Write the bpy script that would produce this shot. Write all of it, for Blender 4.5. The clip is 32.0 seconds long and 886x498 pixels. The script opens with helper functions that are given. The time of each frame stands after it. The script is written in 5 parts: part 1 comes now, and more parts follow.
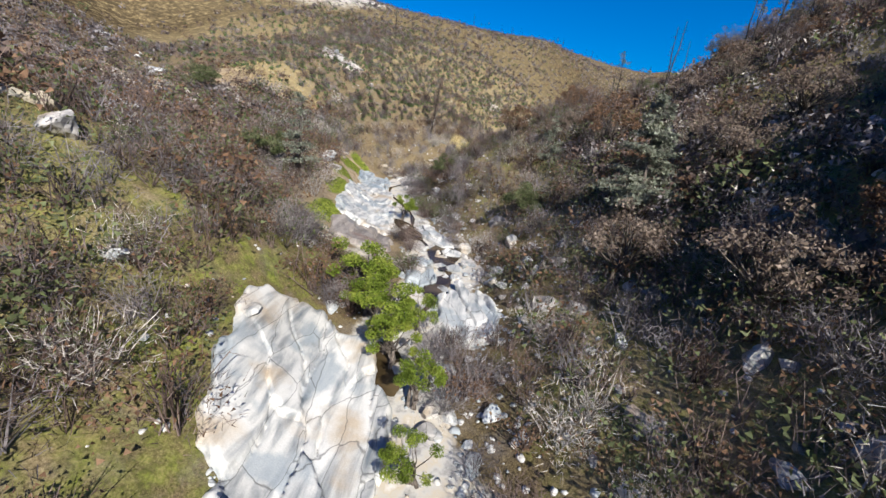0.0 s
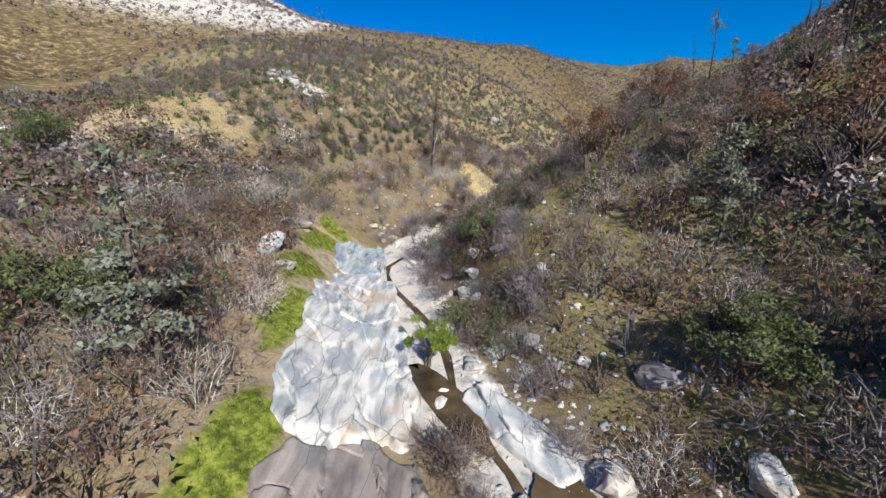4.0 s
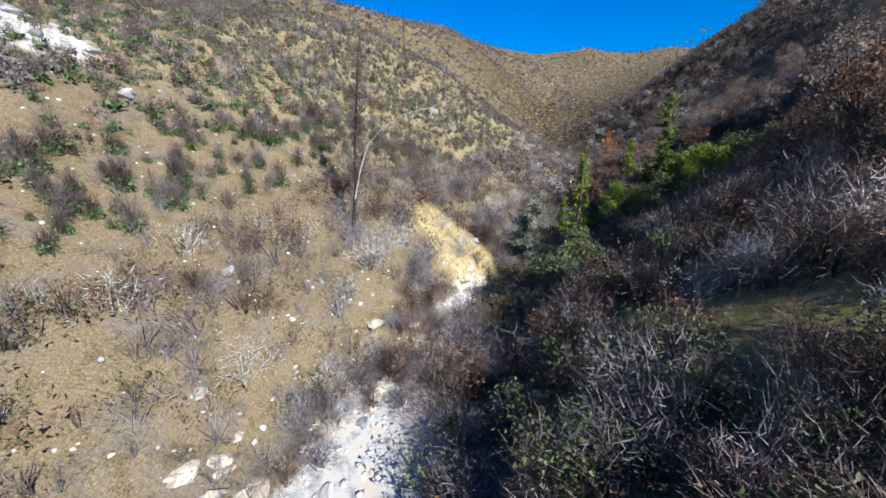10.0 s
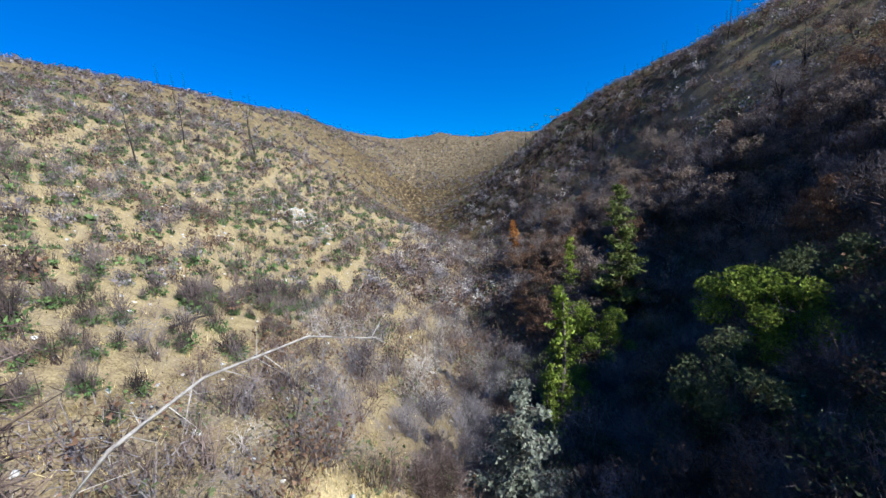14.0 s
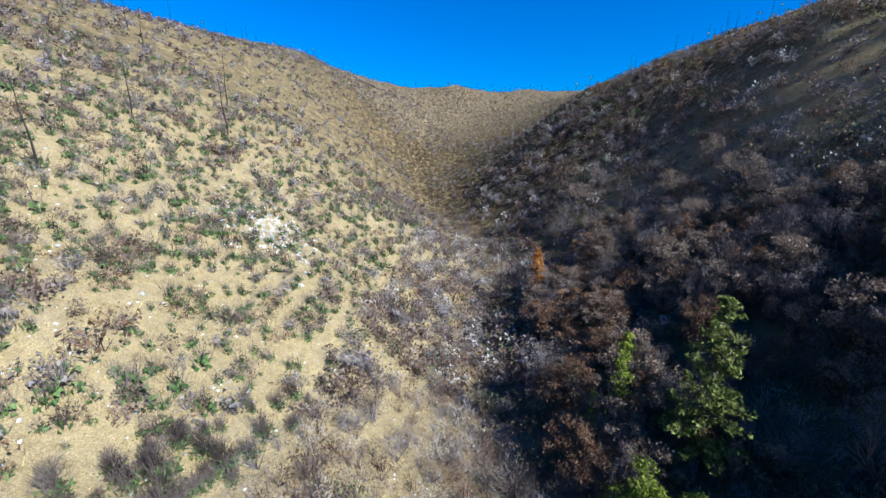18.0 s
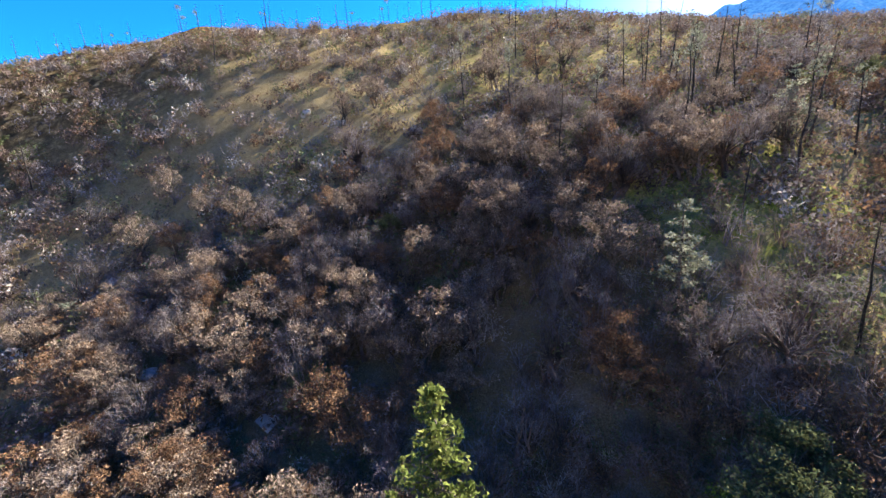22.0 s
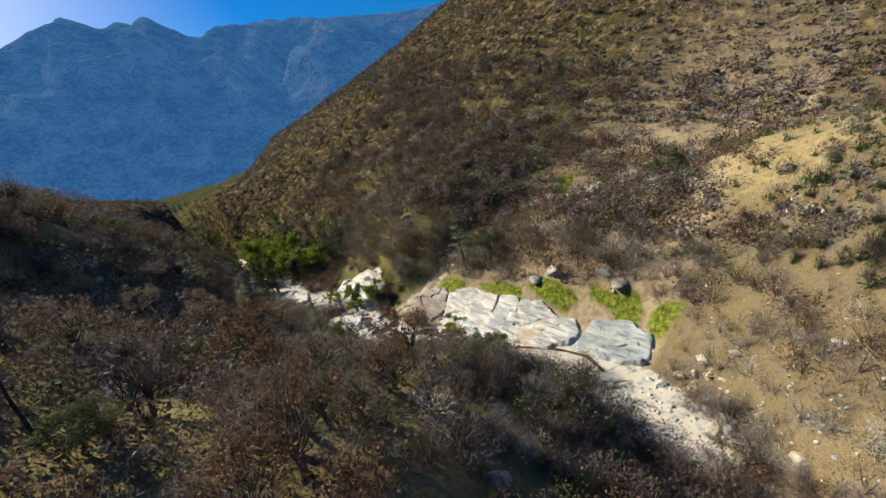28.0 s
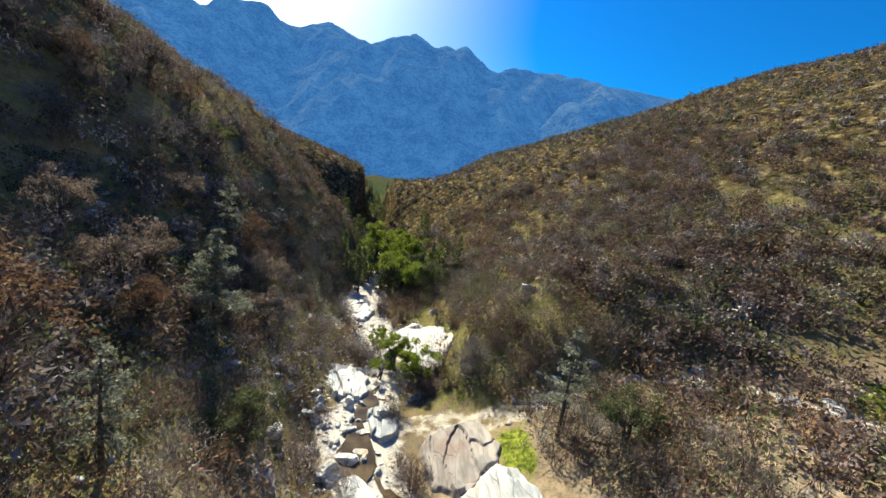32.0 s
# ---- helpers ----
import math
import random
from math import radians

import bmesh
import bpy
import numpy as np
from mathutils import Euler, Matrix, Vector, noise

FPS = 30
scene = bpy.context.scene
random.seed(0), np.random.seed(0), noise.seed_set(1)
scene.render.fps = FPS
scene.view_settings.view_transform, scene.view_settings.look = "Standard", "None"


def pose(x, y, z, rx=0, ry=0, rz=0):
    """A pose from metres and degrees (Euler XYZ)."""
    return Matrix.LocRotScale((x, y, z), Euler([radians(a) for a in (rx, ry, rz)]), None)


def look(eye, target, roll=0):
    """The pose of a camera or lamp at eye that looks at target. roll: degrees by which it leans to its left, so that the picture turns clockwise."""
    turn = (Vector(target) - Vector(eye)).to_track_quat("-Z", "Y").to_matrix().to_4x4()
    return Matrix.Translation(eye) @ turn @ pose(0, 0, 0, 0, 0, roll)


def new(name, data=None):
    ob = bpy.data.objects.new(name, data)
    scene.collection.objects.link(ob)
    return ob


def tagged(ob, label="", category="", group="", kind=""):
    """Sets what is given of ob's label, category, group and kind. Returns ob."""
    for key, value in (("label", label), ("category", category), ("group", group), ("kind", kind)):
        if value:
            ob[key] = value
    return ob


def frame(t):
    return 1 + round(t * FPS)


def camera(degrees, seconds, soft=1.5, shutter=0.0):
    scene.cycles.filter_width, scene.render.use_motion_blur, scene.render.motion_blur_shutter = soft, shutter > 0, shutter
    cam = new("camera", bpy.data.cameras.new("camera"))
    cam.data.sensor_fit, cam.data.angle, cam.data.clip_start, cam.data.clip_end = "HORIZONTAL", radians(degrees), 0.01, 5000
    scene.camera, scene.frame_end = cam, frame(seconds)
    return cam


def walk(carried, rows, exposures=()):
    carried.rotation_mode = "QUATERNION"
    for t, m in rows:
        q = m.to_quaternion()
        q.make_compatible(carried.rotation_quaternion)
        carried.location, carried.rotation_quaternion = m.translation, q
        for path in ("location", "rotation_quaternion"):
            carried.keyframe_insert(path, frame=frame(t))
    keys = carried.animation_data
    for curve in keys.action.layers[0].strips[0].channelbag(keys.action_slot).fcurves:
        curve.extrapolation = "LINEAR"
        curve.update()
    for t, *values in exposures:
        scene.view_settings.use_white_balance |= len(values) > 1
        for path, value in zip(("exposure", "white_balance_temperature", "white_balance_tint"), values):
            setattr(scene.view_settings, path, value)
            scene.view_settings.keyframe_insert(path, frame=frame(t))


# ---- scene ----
cam = camera(97.5, 32.0)
PATH = [
    (0, (2.97, 13.07, -2.84), (2.12, 32.01, -9.20), 6.0),
    (0.5, (2.84, 16.20, -2.86), (1.77, 35.09, -9.35), 15.3),
    (1, (2.06, 19.48, -2.78), (1.06, 38.31, -9.45), 15.2),
    (1.5, (0.90, 22.49, -2.65), (0.06, 41.25, -9.53), 11.0),
    (2, (0.14, 26.50, -3.03), (-0.50, 45.31, -9.79), -4.6),
    (2.5, (-0.44, 29.74, -2.95), (-1.33, 48.67, -9.36), -6.6),
    (3, (-1.58, 33.53, -2.82), (-2.33, 52.35, -9.54), -2.8),
    (3.5, (-2.32, 36.73, -2.51), (-2.90, 55.50, -9.40), -2.2),
    (4, (-3.01, 39.93, -2.02), (-3.60, 59.15, -7.53), -1.5),
    (4.5, (-3.37, 44.23, -2.38), (-4.37, 63.44, -7.86), -1.8),
    (6.5, (-5.91, 56.77, -2.02), (-6.17, 76.31, -6.28), -2.3),
    (7, (-6.28, 60.28, -2.04), (-4.20, 79.71, -6.30), -6.8),
    (7.5, (-6.45, 62.94, -1.71), (-3.47, 82.14, -6.46), -6.5),
    (8, (-6.37, 65.14, -1.28), (-3.65, 84.27, -6.45), -5.5),
    (8.5, (-5.89, 67.51, -0.82), (-3.44, 86.60, -6.26), -3.2),
    (9, (-5.57, 69.47, -0.26), (-3.19, 88.57, -5.70), -2.9),
    (9.5, (-5.27, 72.11, 0.42), (-2.39, 90.99, -5.52), -1.7),
    (10, (-5.32, 74.99, 0.57), (-1.70, 93.65, -5.66), -0.7),
    (10.5, (-5.07, 78.66, 0.29), (-1.26, 97.41, -5.56), -0.1),
    (11, (-5.00, 80.95, 0.70), (0.38, 99.33, -5.06), 1.8),
    (11.5, (-4.97, 82.95, 1.08), (0.77, 101.23, -4.65), -1.4),
    (12, (-4.10, 86.41, 1.19), (2.24, 104.46, -4.61), -1.4),
    (12.5, (-3.73, 88.84, 1.60), (3.91, 106.45, -4.04), -0.3),
    (13, (-3.02, 91.43, 2.12), (6.56, 108.50, -1.99), 0.1),
    (13.5, (-2.45, 93.29, 2.80), (7.50, 110.46, 0.30), -4.5),
    (15.5, (-0.39, 100.70, 8.44), (9.21, 117.40, 3.07), -2.0),
    (16, (0.43, 101.84, 9.53), (9.96, 118.45, 3.75), -1.5),
    (16.5, (1.35, 103.26, 10.65), (10.80, 119.86, 4.71), -0.9),
    (17, (2.43, 104.76, 11.51), (11.81, 121.39, 5.55), -0.2),
    (17.5, (3.71, 106.38, 12.06), (13.12, 123.12, 6.46), 0.4),
    (18, (4.91, 107.92, 12.45), (14.37, 124.73, 7.18), 0.7),
    (18.5, (5.99, 109.33, 12.73), (15.66, 126.17, 7.92), 0.4),
    (19, (7.02, 110.72, 12.90), (16.88, 127.56, 8.56), -5.1),
    (19.5, (8.11, 112.00, 12.99), (18.11, 128.86, 9.02), -5.2),
    (20, (9.24, 114.81, 12.92), (22.93, 128.81, 8.81), -0.9),
    (20.5, (11.51, 117.25, 12.73), (28.51, 126.97, 8.67), 2.6),
    (21, (12.99, 118.67, 12.89), (31.69, 124.51, 8.87), 1.6),
    (21.5, (12.90, 120.16, 14.59), (32.33, 120.86, 9.88), -0.7),
    (22, (15.43, 121.44, 13.94), (34.31, 116.90, 9.15), -3.7),
    (22.5, (17.48, 121.41, 13.68), (35.18, 113.74, 8.41), -8.8),
    (23, (19.11, 121.47, 14.17), (35.40, 111.61, 8.04), -11.5),
    (23.5, (20.57, 121.76, 14.87), (35.53, 110.47, 7.89), -14.7),
    (24, (23.16, 119.48, 14.47), (36.60, 106.49, 7.35), -17.4),
    (24.5, (24.14, 117.36, 13.60), (35.84, 101.35, 10.98), -14.6),
    (25, (25.24, 116.06, 13.44), (33.06, 97.82, 15.94), -16.3),
    (25.5, (25.55, 113.72, 13.14), (30.85, 94.66, 16.07), -24.2),
    (26, (26.10, 111.21, 14.02), (27.62, 91.27, 14.22), -22.9),
    (26.5, (26.22, 110.39, 14.61), (22.33, 90.97, 11.80), -20.5),
    (28.5, (16.88, 99.82, 14.17), (6.56, 84.10, 7.37), -12.9),
    (29, (14.41, 97.99, 13.03), (3.56, 82.39, 6.80), -8.1),
    (29.5, (11.59, 95.39, 12.55), (0.63, 79.69, 6.78), 9.6),
    (30, (8.05, 91.84, 11.67), (-2.38, 75.87, 5.67), 16.8),
    (30.5, (6.14, 88.79, 11.07), (-2.91, 72.20, 4.53), 18.4),
    (31, (4.55, 86.07, 10.46), (-2.12, 68.68, 3.16), 15.0),
    (31.5, (1.63, 83.12, 9.70), (-1.74, 64.93, 2.10), 10.4),
    (32, (-0.27, 79.61, 8.19), (-2.19, 60.07, 4.39), 8.8),
]
EXPOSURES = [(0, 0.77, 6500, 8), (4, 0.72, 6400, 8), (8, 0.92, 5950, 8), (13, 1.07, 5850, 7), (17, 1.17, 5700, 4), (20, 1.17, 5700, 4), (21, 1.42, 6200, 7), (22, 2.42, 7400, 9), (23, 3.42, 7500, 8), (24, 4.22, 7900, 6), (25, 3.22, 7800, 6), (26, 1.32, 8000, 5), (27, 0.92, 7900, 4), (28.5, 0.62, 7900, 1), (29, 0.57, 7900, 0), (30, 0.77, 7800, 0), (31, 1.02, 7700, 0), (32, 1.37, 7700, 0)]
walk(cam, [(t, look(eye, target, roll)) for t, eye, target, roll in PATH], EXPOSURES)

# ---- light ----
SUN_AZ, SUN_EL = 155, 36
world = bpy.data.worlds.new("sky")
scene.world = world
world.use_nodes = True
wn, wl = world.node_tree.nodes, world.node_tree.links
sky = wn.new("ShaderNodeTexSky")
sky.sky_type, sky.sun_disc = "NISHITA", False
sky.sun_elevation, sky.sun_rotation = radians(SUN_EL), radians(SUN_AZ)
sky.altitude, sky.air_density, sky.dust_density, sky.ozone_density = 900, 1.0, 2.6, 5.0
wn["Background"].inputs["Strength"].default_value = 0.078
deep = wn.new("ShaderNodeHueSaturation")  # the clear dry air of the hills
deep.inputs["Hue"].default_value = 0.512
deep.inputs["Saturation"].default_value = 1.75
wl.new(sky.outputs["Color"], deep.inputs["Color"])
wl.new(deep.outputs["Color"], wn["Background"].inputs["Color"])
sun = new("sun", bpy.data.lights.new("sun", "SUN"))
sun.data.energy, sun.data.angle, sun.data.color = 5.0, radians(0.55), (1.0, 0.95, 0.87)
sun_way = Vector((math.sin(radians(SUN_AZ)) * math.cos(radians(SUN_EL)), math.cos(radians(SUN_AZ)) * math.cos(radians(SUN_EL)), math.sin(radians(SUN_EL))))
sun.matrix_world = look(sun_way * 100, (0, 0, 0))
sun.location = (60, -40, 120)


# ---- materials ----
def material(name, stops, scale=3.0, rough=0.85, bump=0.3, detail=6.0, fine=40.0, per_object=0.25, island=False, metal=0.0, see_through=0.0):
    """A surface with a colour ramp over two scales of noise, fine relief, and a shade that varies from piece to piece."""
    m = bpy.data.materials.new(name)
    m.use_nodes = True
    n, l = m.node_tree.nodes, m.node_tree.links
    b = n["Principled BSDF"]
    where = n.new("ShaderNodeNewGeometry")
    big, small = n.new("ShaderNodeTexNoise"), n.new("ShaderNodeTexNoise")
    big.inputs["Scale"].default_value, big.inputs["Detail"].default_value = scale, detail
    small.inputs["Scale"].default_value, small.inputs["Detail"].default_value = fine, 4
    l.new(where.outputs["Position"], big.inputs["Vector"])
    l.new(where.outputs["Position"], small.inputs["Vector"])
    add = n.new("ShaderNodeMath")
    add.operation, add.inputs[2].default_value = "MULTIPLY_ADD", 0.0
    add.inputs[1].default_value = 0.3
    l.new(small.outputs["Fac"], add.inputs[0])
    l.new(big.outputs["Fac"], add.inputs[2])
    sub = n.new("ShaderNodeMath")
    sub.operation, sub.inputs[1].default_value = "SUBTRACT", 0.15
    l.new(add.outputs[0], sub.inputs[0])
    tone = n.new("ShaderNodeValToRGB")
    while len(tone.color_ramp.elements) < len(stops):
        tone.color_ramp.elements.new(0.5)
    for e, (at, col) in zip(tone.color_ramp.elements, stops):
        e.position, e.color = at, (*col, 1)
    l.new(sub.outputs[0], tone.inputs["Fac"])
    rnd = where.outputs["Random Per Island"] if island else n.new("ShaderNodeObjectInfo").outputs["Random"]
    vary = n.new("ShaderNodeMapRange")
    vary.inputs["To Min"].default_value, vary.inputs["To Max"].default_value = 1 - per_object, 1 + per_object
    l.new(rnd, vary.inputs["Value"])
    hsv = n.new("ShaderNodeHueSaturation")
    l.new(vary.outputs[0], hsv.inputs["Value"])
    l.new(tone.outputs["Color"], hsv.inputs["Color"])
    l.new(hsv.outputs["Color"], b.inputs["Base Color"])
    b.inputs["Roughness"].default_value, b.inputs["Metallic"].default_value = rough, metal
    b.inputs["Specular IOR Level"].default_value = 0.25 if bump else 0.04
    if bump:
        bp = n.new("ShaderNodeBump")
        bp.inputs["Strength"].default_value, bp.inputs["Distance"].default_value = bump, 0.05
        l.new(sub.outputs[0], bp.inputs["Height"])
        l.new(bp.outputs["Normal"], b.inputs["Normal"])
    if see_through:
        tr = n.new("ShaderNodeBsdfTranslucent")
        l.new(hsv.outputs["Color"], tr.inputs["Color"])
        mx = n.new("ShaderNodeMixShader")
        mx.inputs[0].default_value = see_through
        l.new(b.outputs[0], mx.inputs[1])
        l.new(tr.outputs[0], mx.inputs[2])
        l.new(mx.outputs[0], n["Material Output"].inputs["Surface"])
    return m


def ground_material():
    """Burnt hillside: soil, ash, dry grass, moss and bare granite, laid out by the zones stored on the sheet."""
    m = bpy.data.materials.new("hillside")
    m.use_nodes = True
    n, l = m.node_tree.nodes, m.node_tree.links
    b = n["Principled BSDF"]
    pos = n.new("ShaderNodeNewGeometry").outputs["Position"]

    def noise_at(scale, detail=8.0, rough=0.65):
        t = n.new("ShaderNodeTexNoise")
        t.inputs["Scale"].default_value, t.inputs["Detail"].default_value, t.inputs["Roughness"].default_value = scale, detail, rough
        l.new(pos, t.inputs["Vector"])
        return t.outputs["Fac"]

    def ramp_of(fac, stops):
        r = n.new("ShaderNodeValToRGB")
        while len(r.color_ramp.elements) < len(stops):
            r.color_ramp.elements.new(0.5)
        for e, (at, col) in zip(r.color_ramp.elements, stops):
            e.position, e.color = at, (*col, 1)
        l.new(fac, r.inputs["Fac"])
        return r.outputs["Color"]

    def mix(fac, a, c):
        x = n.new("ShaderNodeMix")
        x.data_type = "RGBA"
        l.new(fac, x.inputs[0])
        l.new(a, x.inputs[6])
        l.new(c, x.inputs[7])
        return x.outputs[2]

    def edge(zone, wob, lo, hi):
        """A zone's weight with its rim broken up by noise."""
        a = n.new("ShaderNodeMath")
        a.operation, a.inputs[1].default_value = "MULTIPLY_ADD", 0.9
        l.new(wob, a.inputs[0])
        l.new(zone, a.inputs[2])
        r = n.new("ShaderNodeMapRange")
        r.inputs["From Min"].default_value, r.inputs["From Max"].default_value = lo, hi
        l.new(a.outputs[0], r.inputs["Value"])
        return r.outputs[0]
    zone = n.new("ShaderNodeAttribute")
    zone.attribute_name = "zone"
    sep = n.new("ShaderNodeSeparateColor")
    l.new(zone.outputs["Color"], sep.inputs[0])
    coarse, mid, fine, grit = noise_at(0.09, 5), noise_at(0.9), noise_at(5.0), noise_at(26.0, 4)
    soil = ramp_of(mid, [(0.28, (0.110, 0.080, 0.055)), (0.42, (0.250, 0.190, 0.125)), (0.54, (0.395, 0.315, 0.215)), (0.70, (0.500, 0.425, 0.320))])
    leaf_mould = noise_at(11.0, 6, 0.8)
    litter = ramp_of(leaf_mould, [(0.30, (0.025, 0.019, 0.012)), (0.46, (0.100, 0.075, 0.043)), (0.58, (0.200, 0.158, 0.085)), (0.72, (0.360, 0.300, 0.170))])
    speck = noise_at(8.0, 9, 0.8)
    mulch = ramp_of(speck, [(0.32, (0.30, 0.28, 0.26)), (0.47, (0.78, 0.77, 0.75)), (0.60, (1.02, 1.01, 1.00)), (0.74, (1.25, 1.25, 1.25))])
    straw = ramp_of(leaf_mould, [(0.30, (0.170, 0.125, 0.065)), (0.50, (0.400, 0.320, 0.165)), (0.68, (0.560, 0.475, 0.290))])
    moss = ramp_of(noise_at(1.7, 9, 0.75), [(0.34, (0.040, 0.045, 0.016)), (0.46, (0.095, 0.120, 0.024)), (0.56, (0.200, 0.235, 0.040)), (0.70, (0.340, 0.320, 0.110))])
    stone = ramp_of(mid, [(0.28, (0.090, 0.088, 0.088)), (0.40, (0.285, 0.275, 0.262)), (0.50, (0.450, 0.430, 0.400)), (0.62, (0.460, 0.400, 0.315)), (0.74, (0.60, 0.58, 0.55))])
    ash = ramp_of(grit, [(0.35, (0.05, 0.045, 0.042)), (0.52, (0.17, 0.15, 0.14)), (0.70, (0.36, 0.325, 0.285))])
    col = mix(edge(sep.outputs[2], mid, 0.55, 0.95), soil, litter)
    patch = n.new("ShaderNodeMapRange")
    patch.inputs["From Min"].default_value, patch.inputs["From Max"].default_value = 0.50, 0.66
    l.new(noise_at(0.5), patch.inputs["Value"])
    half = n.new("ShaderNodeMath")
    half.operation, half.inputs[1].default_value = "MULTIPLY", 0.55
    l.new(patch.outputs[0], half.inputs[0])
    col = mix(half.outputs[0], col, ash)
    col = mix(edge(sep.outputs[1], noise_at(1.3, 10, 0.75), 0.60, 1.15), col, straw)
    green = n.new("ShaderNodeAttribute")
    green.attribute_name = "moss"
    col = mix(edge(green.outputs["Fac"], mid, 0.65, 1.0), col, moss)
    # far slopes: scrub too small to tell apart
    cover = n.new("ShaderNodeAttribute")
    cover.attribute_name = "scrub"
    blot = noise_at(0.55, 6, 0.75)
    scrub = ramp_of(blot, [(0.38, (0.012, 0.009, 0.007)), (0.47, (0.040, 0.028, 0.018)), (0.54, (0.105, 0.076, 0.040)), (0.62, (0.290, 0.225, 0.120))])
    col = mix(cover.outputs["Fac"], col, scrub)
    pines = n.new("ShaderNodeAttribute")
    pines.attribute_name = "woods"
    wood = ramp_of(blot, [(0.30, (0.010, 0.018, 0.012)), (0.50, (0.035, 0.055, 0.028)), (0.70, (0.110, 0.120, 0.065))])
    col = mix(pines.outputs["Fac"], col, wood)
    # twigs, charcoal and grit strewn over everything
    strewn = n.new("ShaderNodeMix")
    strewn.data_type, strewn.blend_type = "RGBA", "MULTIPLY"
    strewn.inputs[0].default_value = 0.6
    l.new(col, strewn.inputs[6])
    l.new(mulch, strewn.inputs[7])
    l.new(mix(edge(sep.outputs[0], mid, 0.72, 0.92), strewn.outputs[2], stone), b.inputs["Base Color"])
    b.inputs["Roughness"].default_value, b.inputs["Specular IOR Level"].default_value = 1.0, 0.0
    hsum = n.new("ShaderNodeMath")
    hsum.operation, hsum.inputs[1].default_value = "MULTIPLY_ADD", 0.35
    l.new(grit, hsum.inputs[0])
    l.new(fine, hsum.inputs[2])
    bp = n.new("ShaderNodeBump")
    bp.inputs["Strength"].default_value, bp.inputs["Distance"].default_value = 0.3, 0.05
    l.new(hsum.outputs[0], bp.inputs["Height"])
    l.new(bp.outputs["Normal"], b.inputs["Normal"])
    return m


def granite(name, pale, dark, warm):
    """Water-worn granite with long streaks, joints and rusty stains."""
    m = bpy.data.materials.new(name)
    m.use_nodes = True
    n, l = m.node_tree.nodes, m.node_tree.links
    b = n["Principled BSDF"]
    pos = n.new("ShaderNodeNewGeometry").outputs["Position"]
    turn = n.new("ShaderNodeMapping")
    turn.inputs["Rotation"].default_value, turn.inputs["Scale"].default_value = (0.2, 0.3, 0.5), (1.6, 0.35, 1.6)
    l.new(pos, turn.inputs["Vector"])
    streak, speck, stain = n.new("ShaderNodeTexNoise"), n.new("ShaderNodeTexNoise"), n.new("ShaderNodeTexNoise")
    for t, s, d in ((streak, 1.1, 8), (speck, 14, 5), (stain, 0.35, 5)):
        t.inputs["Scale"].default_value, t.inputs["Detail"].default_value = s, d
    streak.inputs["Distortion"].default_value = 0.4
    l.new(turn.outputs[0], streak.inputs["Vector"])
    l.new(pos, speck.inputs["Vector"])
    l.new(pos, stain.inputs["Vector"])
    r = n.new("ShaderNodeValToRGB")
    while len(r.color_ramp.elements) < 4:
        r.color_ramp.elements.new(0.5)
    mid = tuple((a + c) / 2 for a, c in zip(pale, dark))
    for e, (at, c) in zip(r.color_ramp.elements, ((0.28, dark), (0.42, mid), (0.55, pale), (0.75, tuple(min(1, v * 1.12) for v in pale)))):
        e.position, e.color = at, (*c, 1)
    l.new(streak.outputs["Fac"], r.inputs["Fac"])
    mx = n.new("ShaderNodeMix")
    mx.data_type = "RGBA"
    mr = n.new("ShaderNodeMapRange")
    mr.inputs["From Min"].default_value, mr.inputs["From Max"].default_value, mr.inputs["To Max"].default_value = 0.56, 0.70, 0.7
    l.new(stain.outputs["Fac"], mr.inputs["Value"])
    l.new(mr.outputs[0], mx.inputs[0])
    l.new(r.outputs["Color"], mx.inputs[6])
    mx.inputs[7].default_value = (*warm, 1)
    cool = n.new("ShaderNodeMix")
    cool.data_type = "RGBA"
    cr = n.new("ShaderNodeMapRange")
    cr.inputs["From Min"].default_value, cr.inputs["From Max"].default_value, cr.inputs["To Max"].default_value = 0.46, 0.38, 0.75
    l.new(stain.outputs["Fac"], cr.inputs["Value"])
    l.new(cr.outputs[0], cool.inputs[0])
    l.new(mx.outputs[2], cool.inputs[6])
    cool.inputs[7].default_value = (pale[0] * 0.52, pale[1] * 0.60, pale[2] * 0.68, 1)
    # hairline joints between plates, each plate with a tone of its own
    bend = n.new("ShaderNodeVectorMath")
    bend.operation, bend.inputs[2].default_value = "MULTIPLY_ADD", (0, 0, 0)
    bend.inputs[1].default_value = (1.3, 1.3, 1.3)
    l.new(stain.outputs["Color"], bend.inputs[0])
    l.new(turn.outputs[0], bend.inputs[2])
    crack, plate = n.new("ShaderNodeTexVoronoi"), n.new("ShaderNodeTexVoronoi")
    crack.feature = "DISTANCE_TO_EDGE"
    for t in (crack, plate):
        t.inputs["Scale"].default_value = 0.42
        l.new(bend.outputs[0], t.inputs["Vector"])
    seam = n.new("ShaderNodeMapRange")
    seam.inputs["From Max"].default_value, seam.inputs["To Min"].default_value = 0.014, 0.38
    l.new(crack.outputs["Distance"], seam.inputs["Value"])
    own = n.new("ShaderNodeSeparateColor")
    l.new(plate.outputs["Color"], own.inputs[0])
    shade_of = n.new("ShaderNodeMapRange")
    shade_of.inputs["To Min"].default_value, shade_of.inputs["To Max"].default_value = 0.86, 1.06
    l.new(own.outputs[0], shade_of.inputs["Value"])
    seamed = n.new("ShaderNodeMath")
    seamed.operation = "MULTIPLY"
    l.new(seam.outputs[0], seamed.inputs[0])
    l.new(shade_of.outputs[0], seamed.inputs[1])
    hsv = n.new("ShaderNodeHueSaturation")
    vr = n.new("ShaderNodeMapRange")
